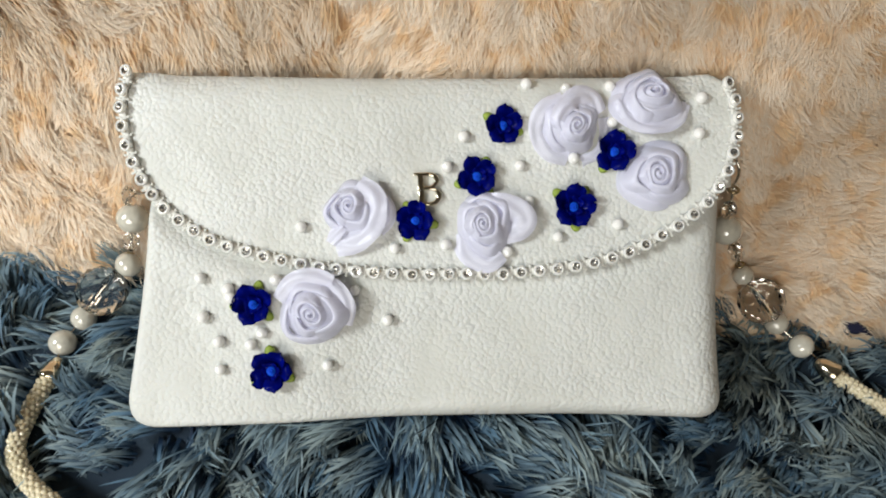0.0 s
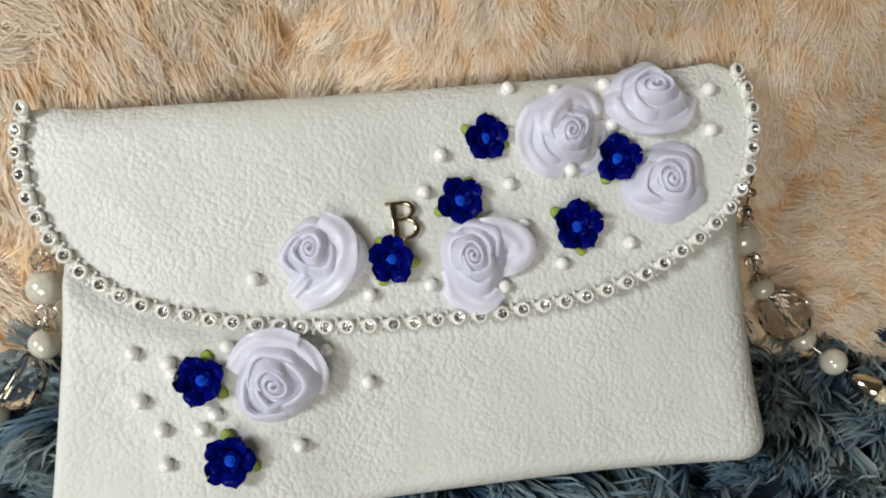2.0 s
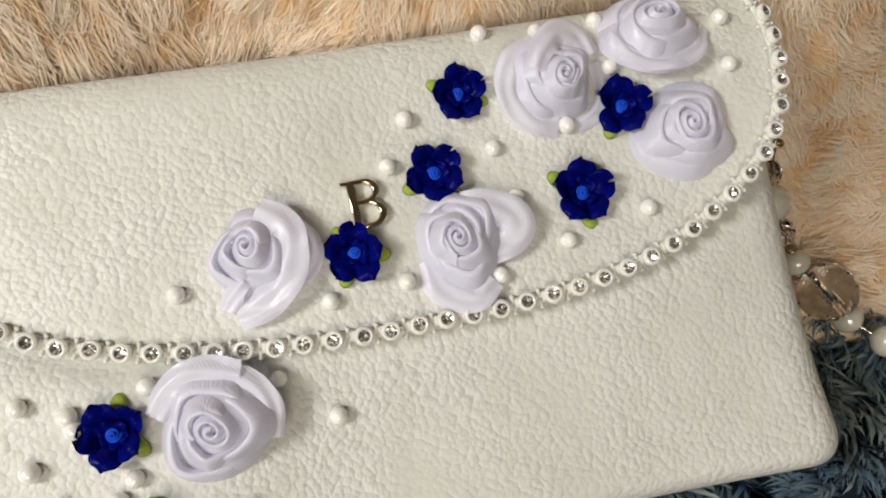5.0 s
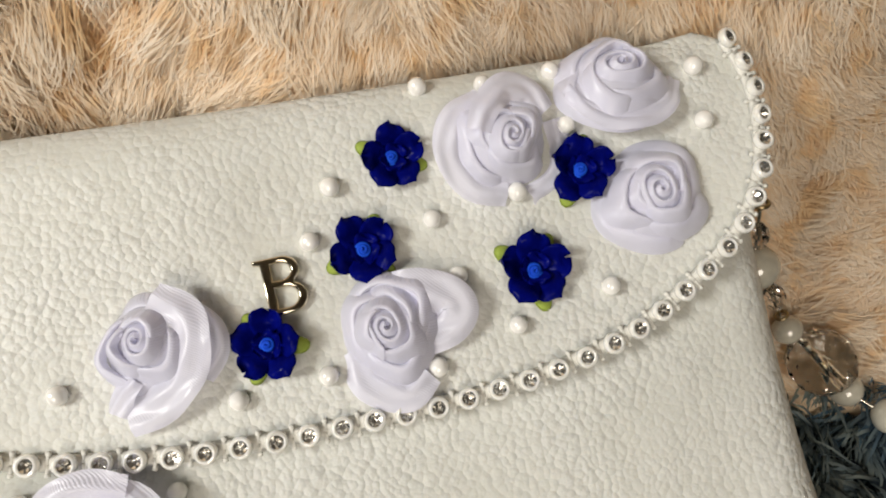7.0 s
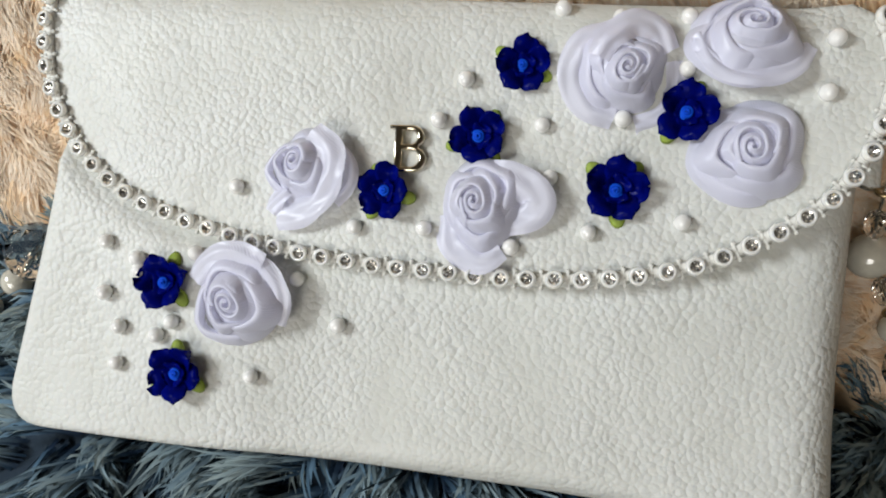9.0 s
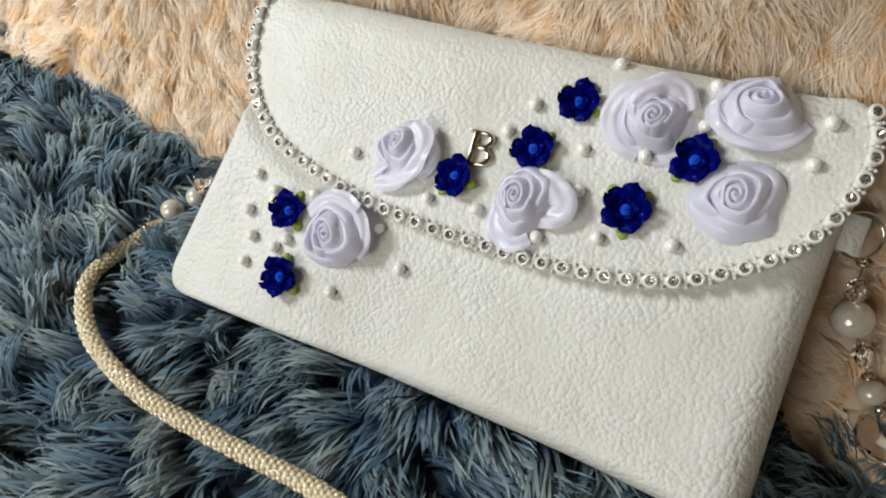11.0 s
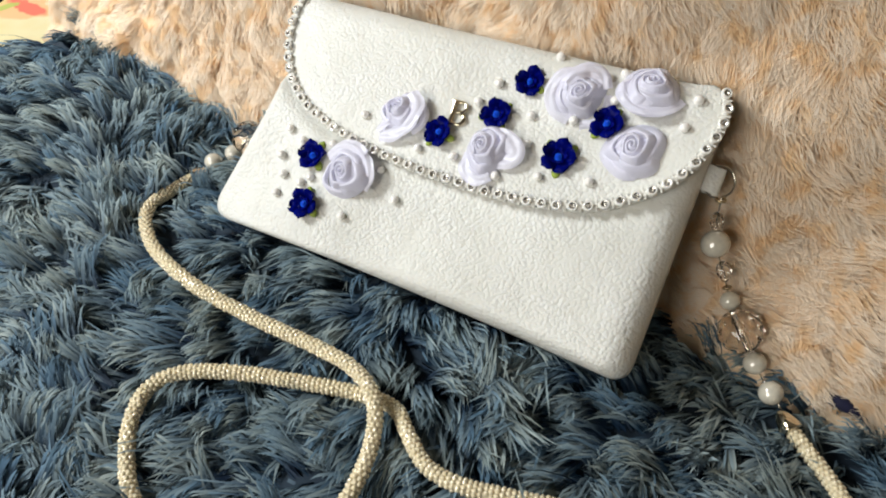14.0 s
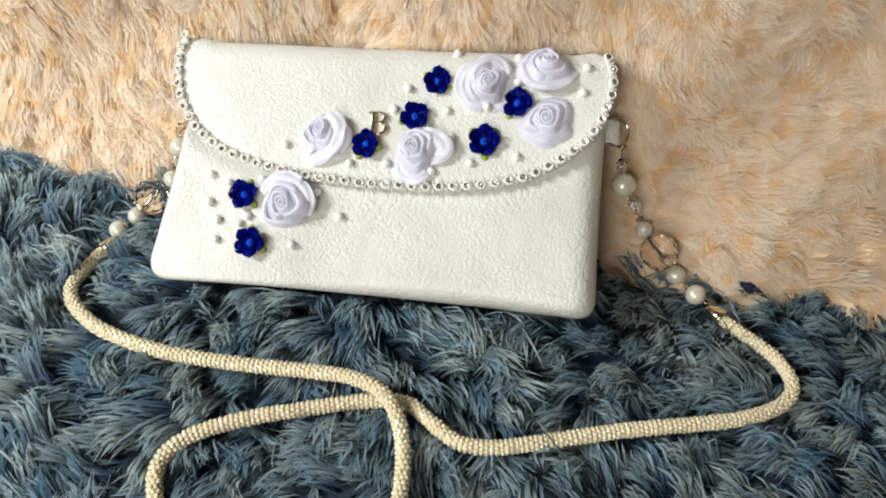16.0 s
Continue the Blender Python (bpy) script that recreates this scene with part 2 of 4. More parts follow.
def spline(points, step):
    """Catmull-Rom through the points, sampled evenly by length."""
    p = [Vector(q) for q in points]
    p = [2 * p[0] - p[1], *p, 2 * p[-1] - p[-2]]
    fine = []
    for k in range(1, len(p) - 2):
        a, b, c, d = p[k - 1 : k + 3]
        for j in range(24):
            t = j / 24
            fine.append(0.5 * (2 * b + (c - a) * t + (2 * a - 5 * b + 4 * c - d) * t * t + (3 * b - a - 3 * c + d) * t ** 3))
    fine.append(p[-2])
    run = [0.0]
    for a, b in zip(fine, fine[1:]):
        run.append(run[-1] + (b - a).length)
    n = max(2, round(run[-1] / step))
    out = []
    for q in range(n + 1):
        s = run[-1] * q / n
        k = min(max(int(np.searchsorted(run, s)), 1), len(run) - 1)
        f = (s - run[k - 1]) / max(run[k] - run[k - 1], 1e-9)
        out.append(fine[k - 1].lerp(fine[k], f))
    return out


def lathe(bm, profile, n=20, m=Matrix()):
    """Turns (radius, height) pairs round z."""
    rings = []
    for r, z in profile:
        if r < 1e-7:
            rings.append([bm.verts.new(m @ Vector((0, 0, z)))])
        else:
            rings.append([bm.verts.new(m @ Vector((r * math.cos(a), r * math.sin(a), z))) for a in (2 * math.pi * k / n for k in range(n))])
    for a, b in zip(rings, rings[1:]):
        for k in range(n):
            quad = [a[k % len(a)], a[(k + 1) % len(a)], b[(k + 1) % len(b)], b[k % len(b)]]
            quad = list(dict.fromkeys(quad))
            if len(quad) > 2:
                bm.faces.new(quad)
    return bm


def tube(bm, points, radius, n=10, closed=False):
    pts = [Vector(p) for p in points]
    rings, side = [], None
    for k, p in enumerate(pts):
        a = pts[k - 1] if (k or closed) else p
        b = pts[(k + 1) % len(pts)] if (k + 1 < len(pts) or closed) else p
        d = (b - a).normalized()
        side = (d.orthogonal() if side is None else side - d * side.dot(d)).normalized()
        up = d.cross(side)
        r = radius(k / (len(pts) - 1)) if callable(radius) else radius
        rings.append([bm.verts.new(p + r * (math.cos(t) * side + math.sin(t) * up)) for t in (2 * math.pi * j / n for j in range(n))])
    pairs = list(zip(rings, rings[1:])) + ([(rings[-1], rings[0])] if closed else [])
    for a, b in pairs:
        for j in range(n):
            bm.faces.new((a[j], a[(j + 1) % n], b[(j + 1) % n], b[j]))
    if not closed:
        bm.faces.new(list(reversed(rings[0])))
        bm.faces.new(rings[-1])
    return bm


def step(a, b, x):
    t = min(1.0, max(0.0, (x - a) / (b - a)))
    return t * t * (3 - 2 * t)


def rod(a, b):
    """A pose at a whose z runs towards b."""
    d = Vector(b) - Vector(a)
    return Matrix.Translation(a) @ d.to_track_quat("Z", "Y").to_matrix().to_4x4()


# ---- room ----
def slab(name, size, centre, material, label):
    bm = bmesh.new()
    bmesh.ops.create_cube(bm, size=1.0)
    bmesh.ops.scale(bm, vec=size, verts=bm.verts)
    ob = new(name, mesh_of(name, bm, material, False))
    ob.location = centre
    return tagged(ob, label, "room", kind="structure")


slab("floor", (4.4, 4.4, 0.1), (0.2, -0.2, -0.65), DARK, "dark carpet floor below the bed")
slab("ceiling", (4.4, 4.4, 0.1), (0.2, -0.2, 1.85), WALL, "plain beige painted ceiling of the room")
slab("wall_north", (4.4, 0.1, 2.4), (0.2, 1.95, 0.6), WALL, "plain beige painted wall of the room")
slab("wall_south", (4.4, 0.1, 2.4), (0.2, -2.35, 0.6), WALL, "plain beige painted wall of the room")
slab("wall_east", (0.1, 4.2, 2.4), (2.35, -0.2, 0.6), WALL, "plain beige painted wall of the room")
# same wall as the others; its lack of light is painted as near-black
slab("wall_west", (0.1, 4.2, 2.4), (-1.95, -0.2, 0.6), DARK, "wall of the room, coloured near-black to stand for missing light")


# ---- bed ----
def mattress():
    bm = bmesh.new()
    bmesh.ops.create_cube(bm, size=1.0)
    bmesh.ops.scale(bm, vec=(1.4, 2.0, 0.24), verts=bm.verts)
    bmesh.ops.bevel(bm, geom=bm.edges[:], offset=0.006, segments=3, affect="EDGES")
    ob = new("mattress", mesh_of("mattress", bm, FLORAL))
    ob.matrix_world = pose(0.278, 0.156, -0.144, 0, 0, 15.4)
    tagged(ob, "mattress under a yellow cotton sheet with red and green flowers", "mattress")
    bm = bmesh.new()
    bmesh.ops.create_cube(bm, size=1.0)
    bmesh.ops.scale(bm, vec=(1.36, 1.96, 0.334), verts=bm.verts)
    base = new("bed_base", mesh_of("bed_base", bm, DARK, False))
    base.matrix_world = pose(0.305, 0.156, -0.433, 0, 0, 15.4)
    tagged(base, "dark low bed base under the mattress", "bed")


mattress()


def fur_top(x, y):
    """Height of the tips of the blue pile."""
    h = 0.012 * np.exp(-(((x - 0.05) / 0.06) ** 2 + ((y + 0.035) / 0.035) ** 2))
    h = h - 0.013 * np.exp(-(((x + 0.16) / 0.07) ** 2 + ((y + 0.012) / 0.028) ** 2))
    h = h - 0.010 * np.exp(-(((x - 0.15) / 0.05) ** 2 + ((y - 0.02) / 0.028) ** 2))
    return h + 0.0022 * np.sin(31 * x + 9 * y + 0.4) * np.sin(47 * y - 13 * x) + 0.0015 * np.sin(83 * x + 61 * y)


def cream_y(x, z):
    """How far back the tips of the cream pile lie at a height."""
    y = 0.008 + 0.09 * x + 0.9 * np.maximum(0.006 - z, 0) + 0.052 * (1 - np.exp(-np.maximum(z, -0.03) / 0.04)) + 0.10 * z
    return y + 0.0022 * np.sin(23 * x + 30 * z) + 0.0016 * np.sin(57 * x - 41 * z + 1.0)


def strands(name, parent, pos, nrm, flow, per, spread, length, lift, width, clump, material, bent=0.12, keep=None, seed=1, soft_face=0.6, stray=0.16, turn=0.75, wave=1.0):
    """Tufts of tapered strands, drawn together at their tips; one mesh."""
    rng = np.random.default_rng(seed)
    k = len(pos)
    unit = lambda v: v / np.maximum(np.linalg.norm(v, axis=-1, keepdims=True), 1e-9)
    side = unit(np.cross(nrm, flow))
    tuft_len = length * rng.uniform(0.7, 1.2, (k, 1))
    tuft_lift = lift + rng.normal(0, stray, (k, 1))
    rep = lambda a: np.repeat(a, per, axis=0)
    n = k * per
    tone = np.clip(rep(rng.normal(0.55, 0.28, (k, 1))) + rng.normal(0, 0.20, (n, 1)), 0, 1)
    r = spread * np.sqrt(rng.uniform(0, 1, (n, 1)))
    a = rng.uniform(0, 2 * np.pi, (n, 1))
    P, N, Fl, S = rep(pos), rep(nrm), rep(flow), rep(side)
    off = r * (np.cos(a) * Fl + np.sin(a) * S)
    root = P + off
    ln = rep(tuft_len) * rng.uniform(0.62, 1.1, (n, 1))
    lf = rep(tuft_lift) + rng.normal(0, 0.10, (n, 1))
    wob = rng.normal(0, 0.16, (n, 1))
    way = unit(Fl + S * wob) * np.cos(lf) + N * np.sin(lf)
    tip = root + way * ln - off * clump
    curl = wave * (rng.normal(0, 0.10, (n, 1)) + rep(rng.normal(0, 0.16, (k, 1))))
    roll = rng.normal(0, turn, (n, 1))
    flat = unit(np.cross(way, N))
    wide = flat * np.cos(roll) + N * np.sin(roll)
    wd = width * rng.uniform(0.6, 1.35, (n, 1))
    verts, levels = [], ((0.0, 1.0), (0.38, 1.0), (0.74, 0.9), (1.0, 0.0))
    mids = []
    for s, w in levels:
        mid = root + (tip - root) * s + N * ln * bent * 4 * s * (1 - s) + S * ln * curl * s * s - N * ln * 0.16 * s ** 4
        mids.append(mid)
        if w > 0:
            verts += [mid - wide * wd * w * 0.5, mid + wide * wd * w * 0.5]
        else:
            verts.append(mid)
    wide = wide * np.where((np.cross(wide, way) * N).sum(-1, keepdims=True) < 0, -1.0, 1.0)
    face = unit(np.cross(wide, way))
    face = unit(N * 0.9 + face * soft_face + 0.35 * (way - N * (way * N).sum(-1, keepdims=True)))
    if keep is not None:
        ok = keep(mids, rng)
        verts, tone, n, face = [v[ok] for v in verts], tone[ok], int(ok.sum()), face[ok]
    V = np.stack(verts, 1).reshape(-1, 3)
    b = (np.arange(n) * 7)[:, None]
    quads = np.array([0, 1, 3, 2, 2, 3, 5, 4, 4, 5, 6])
    loops = (b + quads).ravel()
    starts = ((np.arange(n) * 11)[:, None] + np.array([0, 4, 8])).ravel()
    me = bpy.data.meshes.new(name)
    me.vertices.add(len(V))
    me.vertices.foreach_set("co", V.astype(np.float32).ravel())
    me.loops.add(len(loops))
    me.loops.foreach_set("vertex_index", loops.astype(np.int32))
    me.polygons.add(len(starts))
    me.polygons.foreach_set("loop_start", starts.astype(np.int32))
    me.polygons.foreach_set("use_smooth", np.ones(len(starts), bool))
    me.update(calc_edges=True)
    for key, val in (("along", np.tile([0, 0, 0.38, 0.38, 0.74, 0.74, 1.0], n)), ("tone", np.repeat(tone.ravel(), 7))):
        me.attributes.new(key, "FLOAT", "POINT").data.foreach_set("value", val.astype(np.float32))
    me.normals_split_custom_set_from_vertices(np.repeat(face, 7, axis=0).astype(np.float32))
    me.materials.append(material)
    ob = new(name, me)
    ob.parent = parent
    return tagged(ob, kind="stuff")


def swirl_field(x, y, seed):
    """A smooth angle that wanders over the pile."""
    return (1.1 * np.sin(19 * x + 7 * y + seed) + 0.9 * np.sin(-11 * x + 27 * y + 2.1 * seed) + 0.7 * np.sin(43 * x + 31 * y + 0.7 * seed)
            + 0.5 * np.sin(71 * x - 59 * y + 1.3 * seed))


# the bag's own frame: x along its width, y up its front, z out of its front
LEAN_BACK, SWING = radians(33.05), radians(10.4)
BAG = Matrix.Translation((0, 0, 0.0459)) @ Matrix.Rotation(LEAN_BACK, 4, "X") @ Matrix.Rotation(SWING, 4, "Z")
BAG_INV = np.array(BAG.inverted())

# the strap's rope, from the left clasp to the right one
ROPE = [(-0.1380, -0.0470, -0.0150), (-0.1395, -0.063, -0.0145), (-0.1370, -0.079, -0.0115), (-0.1250, -0.0905, -0.008), (-0.103, -0.0995, -0.004),
        (-0.070, -0.1025, -0.001), (-0.035, -0.0975, -0.001), (-0.003, -0.0915, 0.000), (0.017, -0.0905, 0.003), (0.032, -0.0945, 0.004), (0.043, -0.106, 0.001),
        (0.050, -0.124, -0.002), (0.0515, -0.145, -0.003), (0.041, -0.170, -0.003), (0.018, -0.184, -0.003), (-0.010, -0.181, -0.003),
        (-0.033, -0.167, -0.003), (-0.0445, -0.150, -0.003), (-0.040, -0.135, -0.003), (-0.023, -0.121, -0.003), (0.001, -0.107, -0.004),
        (0.023, -0.0955, -0.005), (0.040, -0.091, -0.004), (0.053, -0.097, -0.002), (0.066, -0.1025, -0.002), (0.080, -0.101, -0.002), (0.098, -0.093, -0.002),
        (0.134, -0.075, -0.002), (0.163, -0.0625, -0.002), (0.184, -0.052, -0.003), (0.200, -0.039, -0.005), (0.2055, -0.026, -0.0065), (0.199, -0.0135, -0.007),
        (0.188, -0.0055, -0.008), (0.177, 0.0015, -0.009), (0.169, 0.0065, -0.009)]
ROPE_LINE = spline(ROPE, 0.002)
ROPE_XYZ = np.array([tuple(p) for p in ROPE_LINE])


RIGHT_BEADS = [((0.1068, 0.0418, 0.0400), 0.0042), ((0.1102, 0.0397, 0.0299), 0.0062), ((0.1185, 0.0368, 0.0205), 0.0045), ((0.1265, 0.0335, 0.0094), 0.0043),
               ((0.1367, 0.0262, 0.0035), 0.0098), ((0.1481, 0.0226, -0.0064), 0.0050), ((0.1593, 0.0145, -0.0083), 0.0052)]
LEFT_BEADS = [((-0.1232, 0.0138, 0.0180), 0.0042), ((-0.1217, 0.0085, 0.0112), 0.0062), ((-0.1211, 0.0017, 0.0066), 0.0045), ((-0.1205, -0.0065, 0.0011), 0.0050),
              ((-0.1290, -0.0165, -0.0055), 0.0098), ((-0.1350, -0.0254, -0.0139), 0.0050), ((-0.1390, -0.0365, -0.0146), 0.0052)]


def pressed_by(mids, rng, half_height, front):
    """Which strands stay: not those that the bag, the beads or the rope press down."""
    ok = np.ones(len(mids[0]), bool)
    thin = rng.uniform(0, 1, len(ok))
    for m in mids[1:]:
        q = m @ BAG_INV[:3, :3].T + BAG_INV[:3, 3]
        ok &= ~((np.abs(q[:, 0] + 0.006) < 0.105) & (np.abs(q[:, 1] + 0.002) < half_height) & (q[:, 2] > -0.026) & (q[:, 2] < front))
        for p, r in RIGHT_BEADS + LEFT_BEADS:
            for lift in (0.0, 0.006, 0.012, 0.018):
                ok &= ~((np.linalg.norm(m - (np.array(p) + lift * np.array([0.1, -0.6, 0.8])), axis=1) < r * 1.08) & (thin > 0.04))
    grid = {}
    for p in ROPE_XYZ:
        grid.setdefault((int(np.floor(p[0] / 0.01)), int(np.floor(p[1] / 0.01))), []).append(p)
    for m in mids[1:]:
        cell = np.floor(m[:, :2] / 0.01).astype(int)
        for (cx, cy), pts in grid.items():
            near = np.nonzero((np.abs(cell[:, 0] - cx) <= 1) & (np.abs(cell[:, 1] - cy) <= 1) & ok)[0]
            if len(near):
                d = np.linalg.norm(m[near][:, None, :2] - np.array(pts)[None, :, :2], axis=2).min(1)
                top = np.array(pts)[:, 2].mean()
                ok[near[(d < 0.0040) & (m[near][:, 2] > top - 0.003) & (thin[near] > 0.04)]] = False
    return ok


def under_bag(mids, rng):
    return pressed_by(mids, rng, 0.0615, 0.012)


def behind_bag(mids, rng):
    return pressed_by(mids, rng, 0.058, 0.004)


def blanket():
    bm = bmesh.new()
    nx, ny = 70, 56
    rows = []
    for j in range(ny + 1):
        y = -0.75 + 0.86 * j / ny
        left = -0.296 + 0.45 * max(min(y, 0.02), -0.08)
        rows.append([])
        for i in range(nx + 1):
            x = left + (0.75 - left) * i / nx
            z = float(fur_top(x, y)) * 0.6 - 0.0185
            rows[-1].append(bm.verts.new((x, y, max(z, -0.0255))))
    for a, b in zip(rows, rows[1:]):
        for i in range(nx):
            bm.faces.new((a[i], a[i + 1], b[i + 1], b[i]))
    ext = bmesh.ops.extrude_face_region(bm, geom=bm.faces[:])
    for v in ext["geom"]:
        if isinstance(v, bmesh.types.BMVert):
            v.co.z = v.co.z + 0.003
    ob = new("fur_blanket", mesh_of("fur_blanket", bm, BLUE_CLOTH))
    tagged(ob, "grey-blue long-pile faux fur blanket with tousled tufts", "blanket")
    rng = np.random.default_rng(5)
    gap = 0.0090
    gx, gy = np.meshgrid(np.arange(-0.35, 0.36, gap), np.arange(-0.30, 0.075, gap))
    x = gx.ravel() + rng.uniform(-0.5, 0.5, gx.size) * gap
    y = gy.ravel() + rng.uniform(-0.5, 0.5, gx.size) * gap
    inside = (x > -0.297 + 0.45 * np.clip(y, -0.08, 0.02)) & (y < cream_y(x, 0.0 * x) + 0.014)
    x, y = x[inside], y[inside]
    top = fur_top(x, y)
    pos = np.stack([x, y, top - 0.0175 + rng.normal(0, 0.0022, len(x))], 1)
    nrm = np.tile([0.0, 0.0, 1.0], (len(x), 1))
    ang = -2.4 + 0.75 * swirl_field(x, y, 1.7) + rng.normal(0, 0.38, len(x))
    flow = np.stack([np.cos(ang), np.sin(ang), 0 * ang], 1)
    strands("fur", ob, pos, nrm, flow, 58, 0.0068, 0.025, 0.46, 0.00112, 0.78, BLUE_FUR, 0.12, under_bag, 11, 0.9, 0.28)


blanket()


def cushion():
    bm = bmesh.new()
    xs = np.linspace(-0.327, 0.50, 60)
    zs = np.concatenate([np.linspace(-0.022, 0.19, 36)])
    rows = []
    for x in xs:
        prof = [(float(cream_y(x, z)) + 0.010, z) for z in zs]
        y1 = prof[-1][0]
        prof += [(y1 + 0.02, 0.212), (y1 + 0.06, 0.222), (y1 + 0.10, 0.212), (y1 + 0.125, 0.18), (y1 + 0.13, 0.10), (y1 + 0.12, -0.022)]
        rows.append([bm.verts.new((x, y, z)) for y, z in prof])
    for a, b in zip(rows, rows[1:]):
        for k in range(len(a)):
            bm.faces.new((a[k], b[k], b[(k + 1) % len(a)], a[(k + 1) % len(a)]))
    bm.faces.new(rows[0])
    bm.faces.new(list(reversed(rows[-1])))
    bmesh.ops.recalc_face_normals(bm, faces=bm.faces)
    ob = new("fur_cushion", mesh_of("fur_cushion", bm, CREAM_CLOTH))
    tagged(ob, "cream faux fur cushion with tan roots, leaning behind the bag", "cushion")
    rng = np.random.default_rng(8)
    gap = 0.0068
    gx, gz = np.meshgrid(np.arange(-0.352, 0.31, gap), np.arange(-0.004, 0.130, gap * 0.8))
    x = gx.ravel() + rng.uniform(-0.5, 0.5, gx.size) * gap
    z = gz.ravel() + rng.uniform(-0.5, 0.5, gx.size) * gap
    kept = x > -0.350 + 0.028 * np.exp(-z / 0.012)
    x, z = x[kept], z[kept]
    e = 1e-4
    dx = (cream_y(x + e, z) - cream_y(x - e, z)) / (2 * e)
    dz = (cream_y(x, z + e) - cream_y(x, z - e)) / (2 * e)
    nrm = np.stack([dx, -np.ones_like(x), dz], 1)
    nrm /= np.linalg.norm(nrm, axis=1, keepdims=True)
    pos = np.stack([x, cream_y(x, z), z], 1) - nrm * 0.008
    down = np.stack([0 * x, -dz, -np.ones_like(x)], 1)
    down /= np.linalg.norm(down, axis=1, keepdims=True)
    across = np.cross(nrm, down)
    ang = 0.55 + 0.5 * np.clip(x / 0.15, -0.3, 1) + 0.36 * swirl_field(x, z * 1.3, 4.1) + rng.normal(0, 0.34, len(x))
    flow = down * np.cos(ang)[:, None] + across * np.sin(ang)[:, None]
    strands("fur", ob, pos, nrm, flow, 132, 0.0078, 0.0165, 0.21, 0.00030, 0.52, CREAM_FUR, 0.07, behind_bag, 12, 0.15, 0.20, 0.30, 1.3)


cushion()


def navy_strip():
    line = spline([(0.155, 0.034, -0.016), (0.172, 0.030, -0.0115), (0.185, 0.0285, -0.0085), (0.198, 0.032, -0.013), (0.215, 0.031, -0.0105), (0.23, 0.038, -0.017)], 0.004)
    bm = tube(bmesh.new(), line, lambda s: 0.0027 + 0.0006 * math.sin(37 * s), 10)
    ob = new("navy_cloth", mesh_of("navy_cloth", bm, NAVY))
    tagged(ob, "rolled navy cloth edge peeping out under the cream cushion", "cloth")


navy_strip()


# ---- bag ----
MM = 0.001
bag = tagged(empty("clutch_bag", BAG), "white pebbled leather clutch with ribbon roses and rhinestone flap edge", "bag")


def flap_w(x, y):
    w = -3.0 - 2.2 * math.exp(-(((x - 10) / 30) ** 2) - ((y - 26) / 18) ** 2) + 3.6 * step(66, 100, x) * step(60, 20, y) + 1.2 * math.exp(-(((x + 14) / 14) ** 2) - ((y - 8) / 9) ** 2)
    w += 0.5 * math.sin(x * 0.085 + 1.0) * math.sin(y * 0.11) - 1.5 * step(-80, -112, x)
    d = y - 49.0
    fade = 1 - 0.75 * step(82, 97, x) - 0.75 * step(-92, -106, x)
    return w - fade * (13.0 - math.sqrt(max(169.0 - d * d, 0.0)) if d > 0 else 0.0)


def flap_rim(x):
    """Height of the flap's lower edge along the bag."""
    return float(np.interp(x, (-116, -112, -108, -101, -91, -79, -60, -22, 36, 56, 68, 80, 90, 97, 101), (60, 38, 26, 15.5, 7.3, 0.8, -5, -10, -9, -6, -1.5, 5.4, 14, 25, 37)))


def body_w(x, y):
    w = -0.8 - 6.0 * step(-62, -16, x) * (1 - 0.35 * step(-40, -62, y)) + 0.8 * step(40, 95, x)
    w += 0.6 * math.sin(x * 0.07 + 0.6) * math.sin(y * 0.09 + 0.3)
    low = flap_rim(x)
    return w + (min(w, flap_w(x, y) - 4.2) - w) * step(low - 7, low + 1, y)


def fillet(corners, radius, sag, n=9, m=18):
    """A closed outline with rounded corners and slightly hollow sides."""
    pts, c = [], [Vector((*p, 0)) for p in corners]
    ends = []
    for k in range(len(c)):
        a, b, d = c[k - 1], c[k], c[(k + 1) % len(c)]
        u, v = (a - b).normalized(), (d - b).normalized()
        r = radius[k]
        s, e = b + u * r, b + v * r
        ends.append([s.lerp(b, t).lerp(b.lerp(e, t), t) for t in (j / n for j in range(n + 1))])
    for k in range(len(c)):
        pts += ends[k]
        a, b = ends[k][-1], ends[(k + 1) % len(c)][0]
        nrm = Vector((-(b - a).y, (b - a).x, 0)).normalized()
        pts += [a.lerp(b, j / m) + nrm * sag[k] * math.sin(math.pi * j / m) for j in range(1, m)]
    return pts


